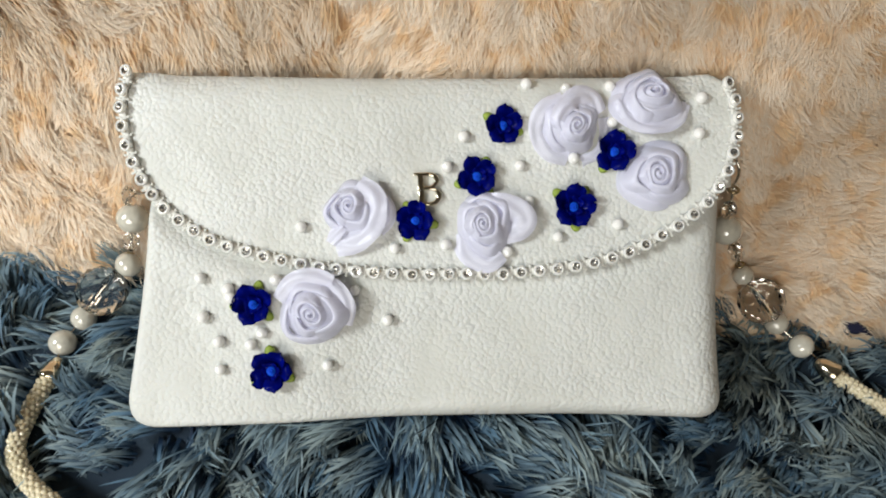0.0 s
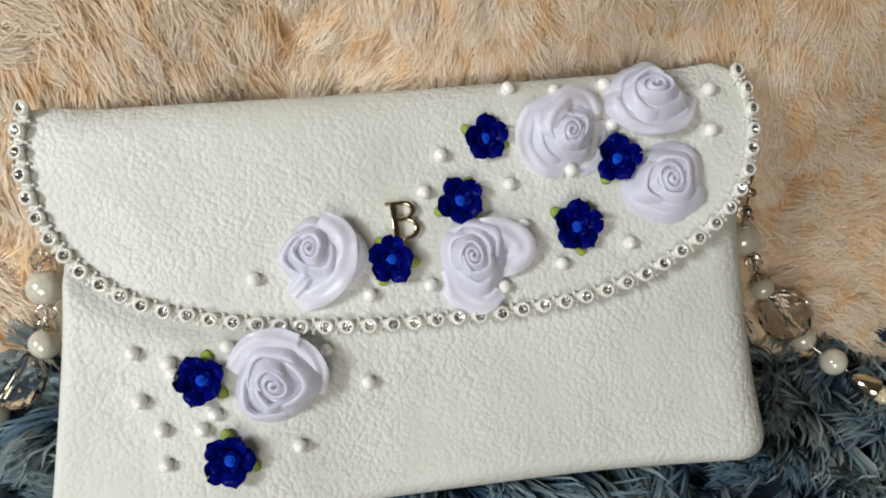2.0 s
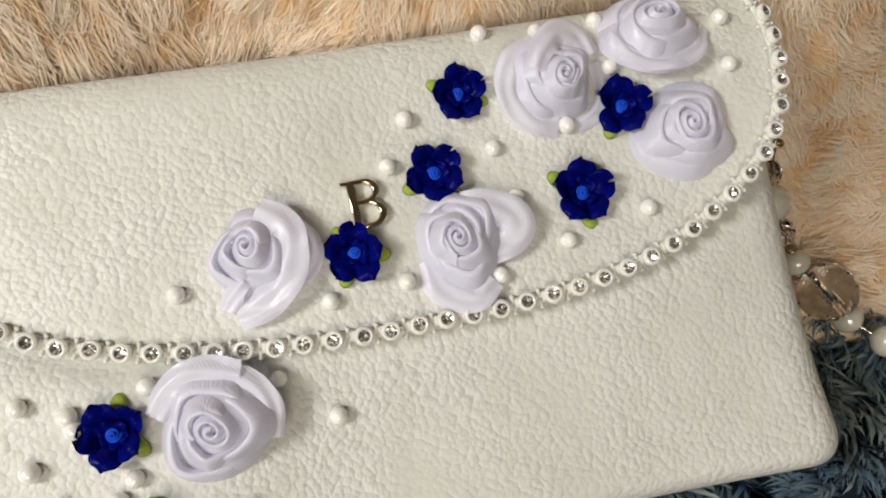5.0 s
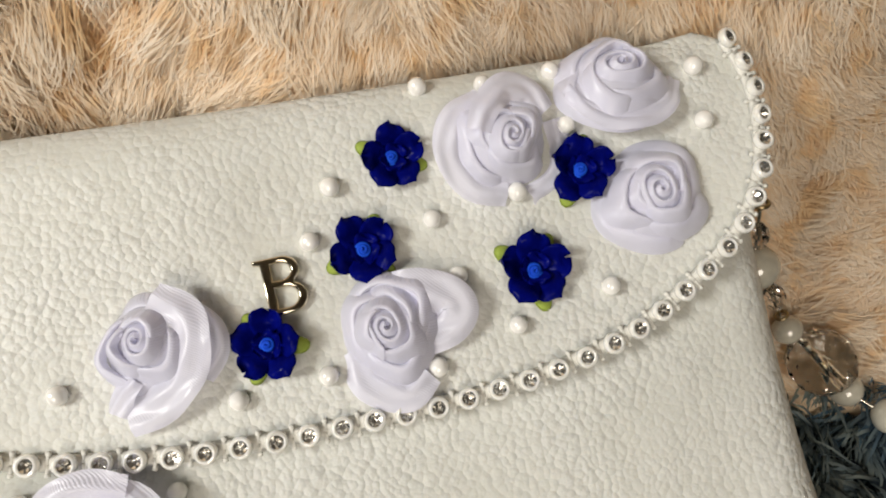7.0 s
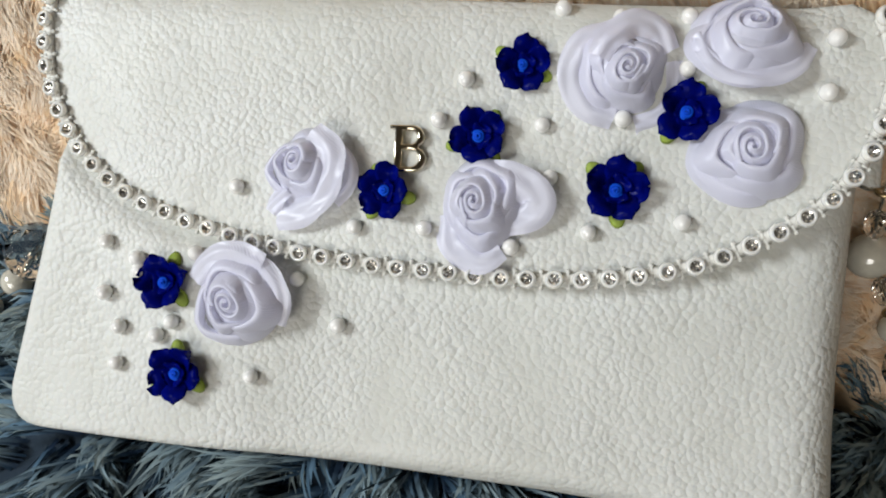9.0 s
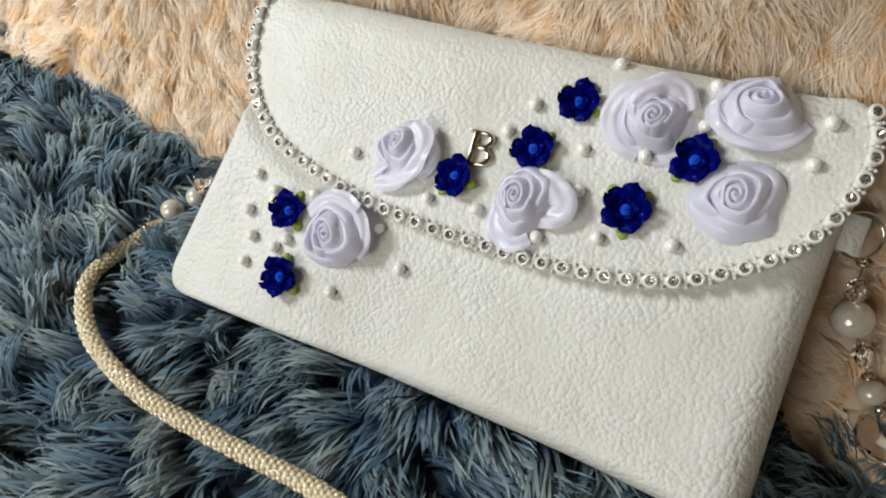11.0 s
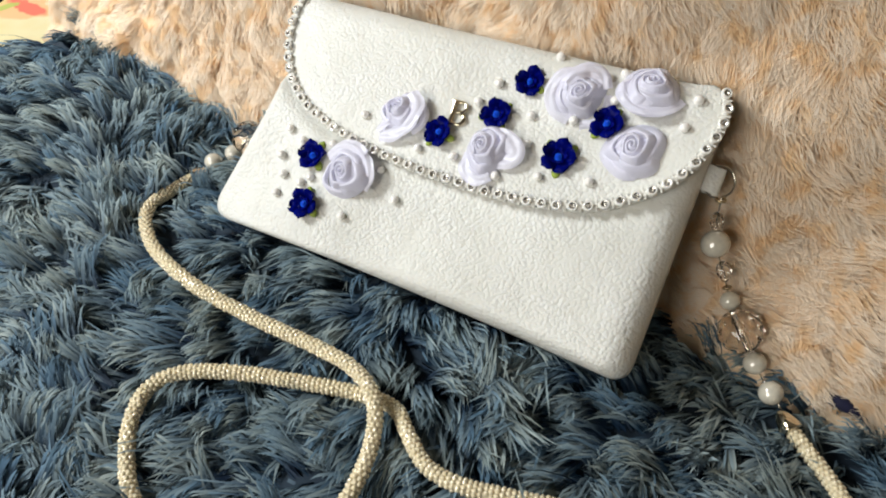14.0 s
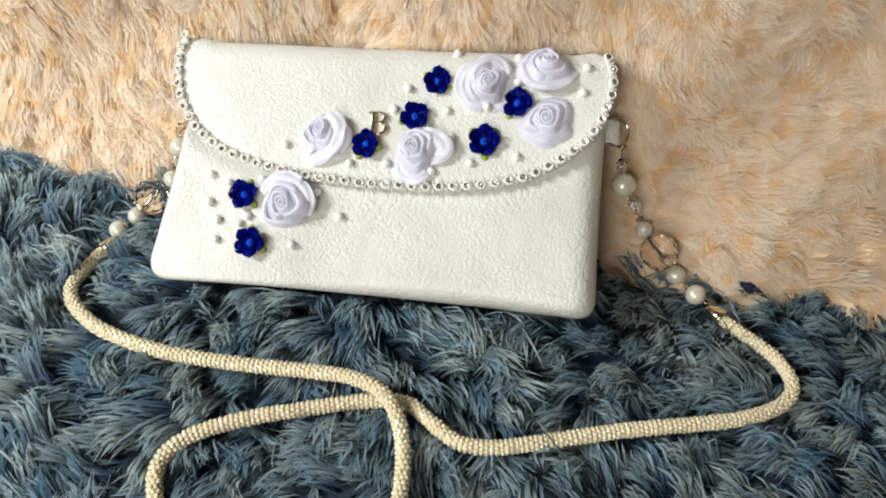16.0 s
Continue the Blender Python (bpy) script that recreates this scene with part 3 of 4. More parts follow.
def pillow(outline, centre, front, back, rim_of, rings, inset=1.0):
    """A closed cushion-like shell: front and back heights by function, rounded to the rim."""
    bm = bmesh.new()
    c = Vector((*centre, 0))
    loops = []
    for fn, sign in ((front, 1), (back, -1)):
        made = []
        for f in rings:
            row = []
            for p in outline:
                q = c + (p - c) * f * (1.0 if sign > 0 else inset)
                rim = rim_of(q.x, sign)
                d = min((p - c).length * (1 - f), rim)
                drop = rim - math.sqrt(max(rim * rim - (rim - d) ** 2, 0))
                row.append(bm.verts.new(Vector((q.x, q.y, fn(q.x, q.y) - sign * drop)) * MM))
            made.append(row)
        tip = bm.verts.new(Vector((c.x, c.y, fn(c.x, c.y))) * MM)
        n = len(outline)
        for a, b in zip(made, made[1:]):
            for k in range(n):
                q = (a[k], a[(k + 1) % n], b[(k + 1) % n], b[k])
                bm.faces.new(q if sign > 0 else q[::-1])
        for k in range(n):
            q = (made[-1][k], made[-1][(k + 1) % n], tip)
            bm.faces.new(q if sign > 0 else q[::-1])
        loops.append(made[0])
    a, b = loops
    n = len(a)
    for k in range(n):
        bm.faces.new((b[k], b[(k + 1) % n], a[(k + 1) % n], a[k]))
    bmesh.ops.recalc_face_normals(bm, faces=bm.faces)
    return bm


RINGS = [1.0, 0.995, 0.985, 0.97, 0.95, 0.925, 0.89, 0.84, 0.77, 0.69, 0.6, 0.5, 0.4, 0.3, 0.2, 0.1]
outline = fillet([(-113.2, -63.4), (101.0, -65.4), (101.5, 57.5), (-103.0, 58.5)], (11, 9, 9, 9), (1.8, 0.6, 0.0, 2.8))


def body_back(x, y):
    return -15.0 - 8.0 * step(-110, -50, x) + 1.0 * math.sin(x * 0.05)


def body_rim(x, sign):
    """The sealed end is thin, the other one plump."""
    return 3.2 + (8.8 if sign > 0 else 3.8) * step(-70, 60, x)


body = part("body", pillow(outline, (-5, -3), body_w, body_back, body_rim, RINGS, 0.975), LEATHER, bag)

EDGE = [(-110.7, 60.6), (-113.0, 50.8), (-111.8, 38.3), (-108.2, 26.4), (-101.1, 15.5), (-91.3, 7.3), (-79.4, 0.8), (-60.4, -4.8), (-41.0, -8.1),
        (-21.7, -10.0), (-2.1, -10.6), (17.0, -10.5), (36.2, -9.3), (55.9, -5.7), (67.9, -1.5), (79.9, 5.4), (90.5, 14.2), (97.5, 25.1), (100.9, 37.3),
        (101.5, 44.0), (100.7, 50.7), (98.5, 56.0)]
EDGE_LINE = spline([(x, y, 0) for x, y in EDGE], 1.0)


def edge_w(p):
    return flap_w(p.x, min(p.y, 52.0)) + 0.3


def flap():
    c = Vector((-6, 28, 0))
    line = []
    for k, p in enumerate(EDGE_LINE):
        d = (EDGE_LINE[min(k + 1, len(EDGE_LINE) - 1)] - EDGE_LINE[max(k - 1, 0)]).normalized()
        inward = Vector((-d.y, d.x, 0))
        line.append(p - inward * 1.8)
    top = [Vector((97.5 - 206.0 * j / 60, 60.2 + 1.0 * (j / 60) - 1.4 * math.sin(math.pi * j / 60), 0)) for j in range(1, 60)]
    return part("flap", pillow(line + top, (c.x, c.y), flap_w, lambda x, y: flap_w(x, y) - 4.0, lambda x, sign: 1.6, RINGS), LEATHER, bag)


flap()


# ---- rhinestone edge ----
def trim():
    bm = bmesh.new()
    pts = [Vector((p.x, p.y, edge_w(p))) for p in EDGE_LINE]
    rows = []
    for k, p in enumerate(pts):
        d = (pts[min(k + 1, len(pts) - 1)] - pts[max(k - 1, 0)]).normalized()
        s = Vector((-d.y, d.x, 0)).normalized()
        half = 1.0
        rows.append([bm.verts.new((p + s * a + Vector((0, 0, h))) * MM) for a, h in ((-half, -0.5), (-half, 0.7), (half, 0.7), (1.8, 0.1))])
    for a, b in zip(rows, rows[1:]):
        for j in range(4):
            bm.faces.new((a[j], a[(j + 1) % 4], b[(j + 1) % 4], b[j]))
    seats = spline([tuple(p) for p in pts], 6.48)
    for k in range(len(seats) - 1):
        m = seats[k].lerp(seats[k + 1], 0.5)
        d = (seats[k + 1] - seats[k]).normalized()
        s = Vector((-d.y, d.x, 0)).normalized()
        for side in (-1, 1):
            bmesh.ops.create_icosphere(bm, subdivisions=1, radius=0.65 * MM, matrix=Matrix.Translation((m + s * side * 1.95 + Vector((0, 0, 0.35))) * MM))
            tube(bm, [(m + Vector((0, 0, 0.5))) * MM, (m + s * side * 1.95 + Vector((0, 0, 0.35))) * MM], 0.42 * MM, 6)
    bmesh.ops.recalc_face_normals(bm, faces=bm.faces)
    strip = part("rhinestone_trim", bm, THREAD, bag, "white thread strip set with clear rhinestones")
    cup = mesh_of("cup", lathe(bmesh.new(), [(q[0] * MM, q[1] * MM) for q in ((1.9, 0.0), (2.55, 0.5), (2.72, 1.3), (2.6, 2.0), (2.2, 2.45), (1.75, 2.4), (1.6, 2.1), (1.58, 1.4))], 20), CUP)
    gm = bmesh.new()
    n = 10
    rim = [gm.verts.new(Vector((1.62 * math.cos(a), 1.62 * math.sin(a), 2.05)) * MM) for a in (2 * math.pi * k / n for k in range(n))]
    mid = [gm.verts.new(Vector((0.95 * math.cos(a), 0.95 * math.sin(a), 1.50 + 0.26 * (k % 2))) * MM) for k, a in enumerate(2 * math.pi * (k + 0.5) / n for k in range(n))]
    low = gm.verts.new(Vector((0, 0, 1.05)) * MM)
    for k in range(n):
        gm.faces.new((rim[k], rim[(k + 1) % n], mid[k]))
        gm.faces.new((mid[k], rim[(k + 1) % n], mid[(k + 1) % n]))
        gm.faces.new((mid[k], mid[(k + 1) % n], low))
    gem = mesh_of("gem", gm, FOIL, False)
    rng = random.Random(3)
    for k, s in enumerate(seats):
        out = 0.0
        if s.x > 92:
            out = 24 * step(20, 45, s.y)
        elif s.x < -104:
            out = -20 * step(20, 45, s.y)
        tilt = pose(s.x * MM, s.y * MM, (s.z + 0.2) * MM, rng.uniform(-8, 8), out + rng.uniform(-8, 8), 0) @ pose(0, 0, 0, 0, 0, rng.uniform(0, 360)) @ Matrix.Diagonal((0.84, 0.84, 0.9, 1))
        for name, me in (("cup", cup), ("gem", gem)):
            ob = new(name, me)
            ob.parent, ob.matrix_basis = strip, tilt


trim()


# ---- pearls on the leather ----
def pearls():
    bm = bmesh.new()
    lathe(bm, [(2.45 * MM * math.cos(a), 2.45 * MM * math.sin(a) + 1.5 * MM) for a in (radians(-40 + 130 * k / 11) for k in range(11))] + [(0, 3.95 * MM)], 24)
    me = mesh_of("pearl", bm, PEARL)
    on_flap = [(28.0, 56.4), (41.9, 54.4), (57.6, 55.4), (89.7, 51.0), (88.5, 38.3), (58.0, 42.4), (44.4, 29.8), (5.8, 37.8), (25.5, 27.5), (-0.2, 27.2),
               (28.5, 14.6), (60.0, 6.5), (38.8, 2.3), (20.8, -2.9), (-1.0, -0.2), (-18.7, -1.4), (-51.4, 6.3)]
    on_body = [(-85.9, -11.2), (-76.5, -15.0), (-60.0, -12.0), (-33.0, -16.1), (-85.1, -24.7), (-79.8, -33.2), (-68.8, -34.3), (-65.0, -30.4), (-79.2, -42.8),
               (-42.6, -42.3), (-21.6, -26.9), (-75.6, -18.0)]
    rng = random.Random(9)
    for spots, fn in ((on_flap, flap_w), (on_body, body_w)):
        for x, y in spots:
            ob = new("pearl", me)
            ob.parent = bag
            k = rng.uniform(0.80, 0.90)
            ob.matrix_basis = pose(x * MM, y * MM, (fn(x, y) - 0.2) * MM, 0, 0, rng.uniform(0, 360)) @ Matrix.Diagonal((k, k, k, 1))


pearls()


# ---- clay flowers ----
def petal_mesh(seed, reach, wide, cup, ruffle):
    rng = random.Random(seed)
    bm = bmesh.new()
    nu, nv = 12, 8
    ph = rng.uniform(0, 6.28)
    for side in (0, 1):
        rows = []
        for i in range(nu + 1):
            s = i / nu
            rows.append([])
            for j in range(nv + 1):
                t = 2 * j / nv - 1
                half = wide * (0.34 + 0.66 * math.sin(min(1.0, s / 0.60) * math.pi / 2)) * (1.0 if s < 0.60 else math.sqrt(max(0.012, 1 - ((s - 0.60) / 0.40) ** 2.6)))
                x = reach * s * (1 - 0.03 * t * t + 0.03 * math.sin(3.0 * t + ph) * s)
                y = half * t
                z = 0.9 + cup * step(0.15, 0.8, s) - 0.9 * step(0.7, 1.0, s) * (1 - abs(t)) + 0.8 * t * t * s + ruffle * s * math.sin(2.6 * t + ph) - 0.5 * side
                rows[-1].append(bm.verts.new(Vector((x, y, z)) * MM))
        for a, b in zip(rows, rows[1:]):
            for j in range(nv):
                q = (a[j], b[j], b[j + 1], a[j + 1])
                bm.faces.new(q if side == 0 else q[::-1])
        if side == 0:
            first = rows
    edge = lambda r: [row[0] for row in r] + r[-1][1:] + [row[-1] for row in reversed(r[:-1])]
    a, b = edge(first), edge(rows)
    for k in range(len(a) - 1):
        bm.faces.new((a[k], a[k + 1], b[k + 1], b[k]))
    bmesh.ops.recalc_face_normals(bm, faces=bm.faces)
    return mesh_of("petal", bm, BLUE)


def leaf_mesh():
    bm = bmesh.new()
    for h, s in ((0.0, 1.0), (0.9, 0.8)):
        bmesh.ops.create_circle(bm, cap_ends=True, segments=16, radius=1.0, matrix=Matrix.Translation((5.5 * MM, 0, h * MM)) @ Matrix.Diagonal((2.9 * MM * s, 1.9 * MM * s, 1, 1)))
    bmesh.ops.bridge_loops(bm, edges=[e for e in bm.edges])
    bmesh.ops.recalc_face_normals(bm, faces=bm.faces)
    return mesh_of("leaf", bm, LEAF)


def flowers():
    outer = [petal_mesh(k, 7.1 + 0.5 * (k % 2), 3.35, 2.3, 1.1) for k in range(5)]
    inner = [petal_mesh(20 + k, 3.2, 2.4, 0.9, 0.3) for k in range(3)]
    leaf = leaf_mesh()
    core = mesh_of("clay_flower", lathe(bmesh.new(), [(0, 0), (3.6 * MM, 0.0), (3.9 * MM, 0.6 * MM), (2.4 * MM, 1.9 * MM), (0, 2.1 * MM)], 18), BLUE)
    pts = [Vector((0.18 + 0.115 * a) * MM * 1.0 * Vector((math.cos(a), math.sin(a), 0))) + Vector((0, 0, (3.7 - 0.10 * a) * MM)) for a in (k * 0.35 for k in range(40))]
    curl = tube(bmesh.new(), pts, lambda s: (0.50 - 0.08 * s) * MM, 8)
    lathe(curl, [(0, 2.0 * MM), (1.7 * MM, 2.0 * MM), (1.5 * MM, 2.9 * MM), (0, 3.2 * MM)], 14)
    swirl = mesh_of("swirl", curl, SWIRL)
    spots = [(19.5, 41.6, 20, 0.96, (150, 340), flap_w), (58.8, 31.8, 5, 1.02, (70, 235), flap_w), (10.2, 23.4, 48, 1.02, (60, 200, 310), flap_w),
             (-11.3, 7.9, 80, 0.97, (120, 350, 240), flap_w), (44.1, 12.9, 15, 1.10, (50, 140, 280), flap_w), (-67.8, -20.4, 30, 1.02, (75, 185, 320), body_w),
             (-61.7, -43.2, 62, 1.04, (95, 335, 215), body_w)]
    rng = random.Random(17)
    for x, y, turn, k, leaves, fn in spots:
        ob = new("clay_flower", core)
        ob.parent = bag
        tagged(ob, "deep blue polymer clay flower with green leaves")
        ob.matrix_basis = pose(x * MM, y * MM, (fn(x, y) - 0.1) * MM, rng.uniform(-6, 6), rng.uniform(-6, 6), 0) @ Matrix.Diagonal((k, k, k, 1))
        for j in range(5):
            p = new("petal", outer[j])
            p.parent, p.matrix_basis = ob, pose(0, 0, 0.15 * MM * (j % 2), rng.uniform(-9, 9), rng.uniform(-8, 6), turn + 72 * j + rng.uniform(-7, 7))
        for j in range(3):
            p = new("petal", inner[j])
            p.parent, p.matrix_basis = ob, pose(0, 0, 0.7 * MM, rng.uniform(-8, 8), rng.uniform(-10, 2), turn + 33 + 120 * j + rng.uniform(-10, 10))
        s = new("swirl", swirl)
        s.parent, s.matrix_basis = ob, pose(0, 0, 0.4 * MM, rng.uniform(-8, 8), rng.uniform(-8, 8), rng.uniform(0, 360)) @ Matrix.Diagonal((0.86, 0.86, 0.7, 1))
        for a in leaves:
            p = new("leaf", leaf)
            p.parent, p.matrix_basis = ob, pose(0, 0, 0.1 * MM, 0, -3, a)


flowers()


# ---- ribbon roses ----
def sheet(bm, uv, grid, su, sv):
    """A quad sheet over a grid of points, with UVs in ribbon threads."""
    rows = [[bm.verts.new(Vector(p) * MM) for p in r] for r in grid]
    for i, (a, b) in enumerate(zip(rows, rows[1:])):
        for j in range(len(a) - 1):
            f = bm.faces.new((a[j], a[j + 1], b[j + 1], b[j]))
            for lp, (u, v) in zip(f.loops, ((i, j), (i, j + 1), (i + 1, j + 1), (i + 1, j))):
                lp[uv].uv = (u * su, v * sv)


def fold_row(core, th, rim, roll, fall, squash, wave):
    """One cross-section of a folded ribbon: a short inner turn, a crisp rim, then a long slope outwards."""
    row = []
    for s in (0.0, 0.16, 0.28, 0.35, 0.40, 0.44, 0.49, 0.56, 0.66, 0.80, 1.0):
        if s < 0.40:
            q = (0.40 - s) / 0.40
            dr, dz = -0.35 * q, -0.42 * rim * q ** 1.4
        else:
            q = (s - 0.40) / 0.60
            dr = roll * (0.10 * math.sin(min(1.0, q * 4) * math.pi / 2) + 0.90 * q)
            dz = 0.22 * math.sin(min(1.0, q * 3.0) * math.pi) - fall * (0.38 * q + 0.62 * q ** 2)
        r = core + dr + wave * q * (s > 0.40)
        row.append((r * math.cos(th), r * math.sin(th) * squash, max(0.05, rim + dz)))
    return row


def drawn_in(p, radius, squash):
    """Gathers the outer folds so that the rose stays round."""
    r = math.hypot(p[0], p[1] / squash)
    if r <= 0.92 * radius:
        return p
    k = (0.92 * radius + 0.35 * (r - 0.92 * radius)) / r
    return (p[0] * k, p[1] * k, p[2])


def rose_mesh(radius, height, petals, phase, seed, squash=1.0, hand=1):
    """A tight coil of ribbon with folded petals laid round it, each tucked under the next."""
    bm = bmesh.new()
    uv = bm.loops.layers.uv.new("UVMap")
    rng = random.Random(seed)
    w = [rng.uniform(0, 6.28) for _ in range(6)]
    grid = []
    n = 104
    for i in range(n + 1):
        f = i / n
        th = hand * (2 * math.pi * 2.4 * f) + phase
        core = 0.10 + radius * 0.30 * f ** 1.1
        core *= 1 + 0.24 * math.cos(2 * th + w[0]) * f
        grid.append(fold_row(core, th, height * (1.0 - 0.10 * f) - 0.5 * math.sin(th + w[1]) * f, 0.9 + 1.6 * f, 0.5 + 2.2 * f, squash, 0))
    sheet(bm, uv, grid, 0.35, 0.62)
    bmesh.ops.recalc_face_normals(bm, faces=bm.faces)
    lathe(bm, [(radius * q * MM, height * h * MM) for q, h in ((0.86, 0.01), (0.74, 0.30), (0.56, 0.52), (0.40, 0.66), (0.22, 0.76), (0.0, 0.80))], 28)
    coil, leaves = mesh_of("ribbon_rose", bm, SATIN), []
    for k in range(petals):
        bm = bmesh.new()
        uv = bm.loops.layers.uv.new("UVMap")
        g = k / max(1, petals - 1)
        mid = phase + hand * (1.2 + k * 2.05 + rng.uniform(-0.40, 0.40))
        span = rng.uniform(1.40, 1.75) + 0.15
        rk = radius * (0.29 + 0.36 * g)
        hk = height * (0.92 - 0.46 * g) + rng.uniform(-0.7, 0.7)
        roll = radius * (0.24 + 0.10 * g)
        grid = []
        n = 44
        for i in range(n + 1):
            a = 2 * i / n - 1
            th = mid + hand * a * span
            bulge = 1 + 0.13 * a - 0.08 * a * a - 0.10 * a ** 6 + 0.06 * math.cos(3 * a + w[k % 6])
            point = 0.09 * radius * math.exp(-((a - 0.25 * math.sin(w[k % 6])) / 0.22) ** 2) * (0.4 + g)
            rim = hk * (1 - 0.14 * a * a - 0.16 * a - 0.30 * a ** 6) + 0.8 * math.sin(2.2 * a + w[(k + 2) % 6]) * (0.4 + 0.6 * g)
            fall = 0.6 + rim * (0.35 + 0.6 * g)
            row = fold_row(rk * bulge + point, th, rim, roll * (1 - 0.35 * a * a) + 0.4 * math.sin(5 * a + w[k % 6]), fall, squash, point)
            grid.append([drawn_in(p, radius, squash) for p in row])
        sheet(bm, uv, grid, 0.45, 0.62)
        bmesh.ops.recalc_face_normals(bm, faces=bm.faces)
        leaves.append(mesh_of("petal", bm, SATIN))
    return coil, leaves


def ribbon_mesh(path, width, seed=0):
    """A strip of ribbon laid along a path, arched across its width."""
    bm = bmesh.new()
    uv = bm.loops.layers.uv.new("UVMap")
    line = spline(path, 0.6)
    grid = []
    for k, p in enumerate(line):
        d = (line[min(k + 1, len(line) - 1)] - line[max(k - 1, 0)]).normalized()
        s = Vector((-d.y, d.x, 0.12 * math.sin(k * 0.4))).normalized()
        f = k / (len(line) - 1)
        grid.append([p + s * width * t * 0.5 * (0.85 + 0.15 * math.sin(math.pi * f)) + Vector((0, 0, 0.9 * (1 - t * t) + 0.25 * math.sin(6 * t + 5 * f + seed))) for t in np.linspace(-1, 1, 13)])
    sheet(bm, uv, grid, 0.47, 0.6)
    return mesh_of("ribbon_tail", bm, SATIN)


def roses():
    spots = [  # x, y, radius, height, petals, phase, squash, hand, tilt x, tilt y, on
        (-33.0, 12.6, 11.0, 8.5, 5, 0.3, 1.0, 1, -8, -10, flap_w, "white satin ribbon rose with a loose ribbon tail"),
        (12.8, 6.6, 11.6, 9.0, 6, 1.9, 1.08, 1, -4, -8, flap_w, "white satin ribbon rose with a side loop of ribbon"),
        (43.2, 41.2, 11.6, 9.2, 6, 3.9, 0.98, 1, 4, 6, flap_w, "white satin ribbon rose with loose outer petals"),
        (70.4, 49.6, 14.2, 9.2, 6, 5.0, 0.92, 1, -20, 2, flap_w, "white satin ribbon rose tipped towards the bag's top"),
        (73.0, 23.6, 13.6, 8.6, 7, 2.2, 1.0, 1, -4, -4, flap_w, "full white satin ribbon rose with a tight coil"),
        (-46.8, -22.8, 13.4, 9.0, 5, 0.9, 1.0, 1, 5, -4, body_w, "white satin ribbon rose with broad folded petals"),
    ]
    for k, (x, y, r, h, petals, phase, squash, hand, tx, ty, fn, label) in enumerate(spots):
        coil, leaves = rose_mesh(r, h, petals, phase, 40 + k, squash, hand)
        ob = new("ribbon_rose", coil)
        for me in leaves:
            part("petal", me, SATIN, ob)
        ob.parent = bag
        ob.matrix_basis = pose(x * MM, y * MM, fn(x, y) * MM, tx, ty, 0)
        tagged(ob, label)
        if k == 0:
            part("ribbon_tail", ribbon_mesh([(2.5, 7.5, 5.2), (8.0, 3.5, 4.4), (8.6, -3.0, 4.0), (6.0, -8.5, 2.8), (0.5, -12.3, 1.6), (-5.5, -13.6, 1.2)], 8.5), SATIN, ob)
            part("ribbon_tail", ribbon_mesh([(7.5, 6, 0.8), (12.2, 1, 1.4), (13, -4, 1.2), (9.5, -8.5, 0.5)], 4.5, 2), SATIN, ob)
            part("ribbon_tail", ribbon_mesh([(-3.0, -6.5, 3.2), (-5.4, -9.2, 2.6), (-7.4, -12.6, 1.8)], 5.0, 6), SATIN, ob)
        if k == 1:
            part("ribbon_tail", ribbon_mesh([(2, 7.5, 2.6), (8.0, 6.6, 3.2), (13.0, 3.8, 2.4), (14.2, 0.8, 1.8), (11.5, -2.0, 1.0), (6, -3.5, 0.8)], 8.5, 1), SATIN, ob)
            part("ribbon_tail", ribbon_mesh([(-8, -3, 1.2), (-6, -10, 1.2), (1, -13.5, 1.0), (6, -10, 0.8)], 7.5, 3), SATIN, ob)
        if k == 2:
            part("ribbon_tail", ribbon_mesh([(-3, 9, 1.5), (-10, 5.5, 1.6), (-12, -2, 1.2), (-8, -9, 1.0), (-1, -11.2, 0.8)], 6.8, 4), SATIN, ob)
            part("ribbon_tail", ribbon_mesh([(-6.5, 1.5, 6.4), (-4.5, 6.0, 6.8), (0.8, 10.2, 5.0), (6.2, 9.5, 3.8), (9.8, 4.5, 3.0)], 6.5, 7), SATIN, ob)
            part("ribbon_tail", ribbon_mesh([(12, 3, 1.2), (12.8, -4, 1.2), (9.0, -10.5, 0.8), (4, -12.5, 0.6)], 5.5, 8), SATIN, ob)
        if k == 3:
            part("ribbon_tail", ribbon_mesh([(-11, -1, 3.2), (-7, -8, 2.6), (1, -10.5, 2.2), (9, -8, 1.8), (13, -1, 1.0)], 6.0, 9), SATIN, ob)
        if k == 5:
            part("ribbon_tail", ribbon_mesh([(-11.5, 4, 3.0), (-7, 10, 3.6), (0, 12, 3.2), (7, 10, 2.6)], 7.0, 10), SATIN, ob)
            part("ribbon_tail", ribbon_mesh([(1, 10.5, 2.0), (7.5, 8.0, 2.2), (11.3, 2, 1.6), (10.5, -5, 0.8)], 6.5, 5), SATIN, ob)


roses()


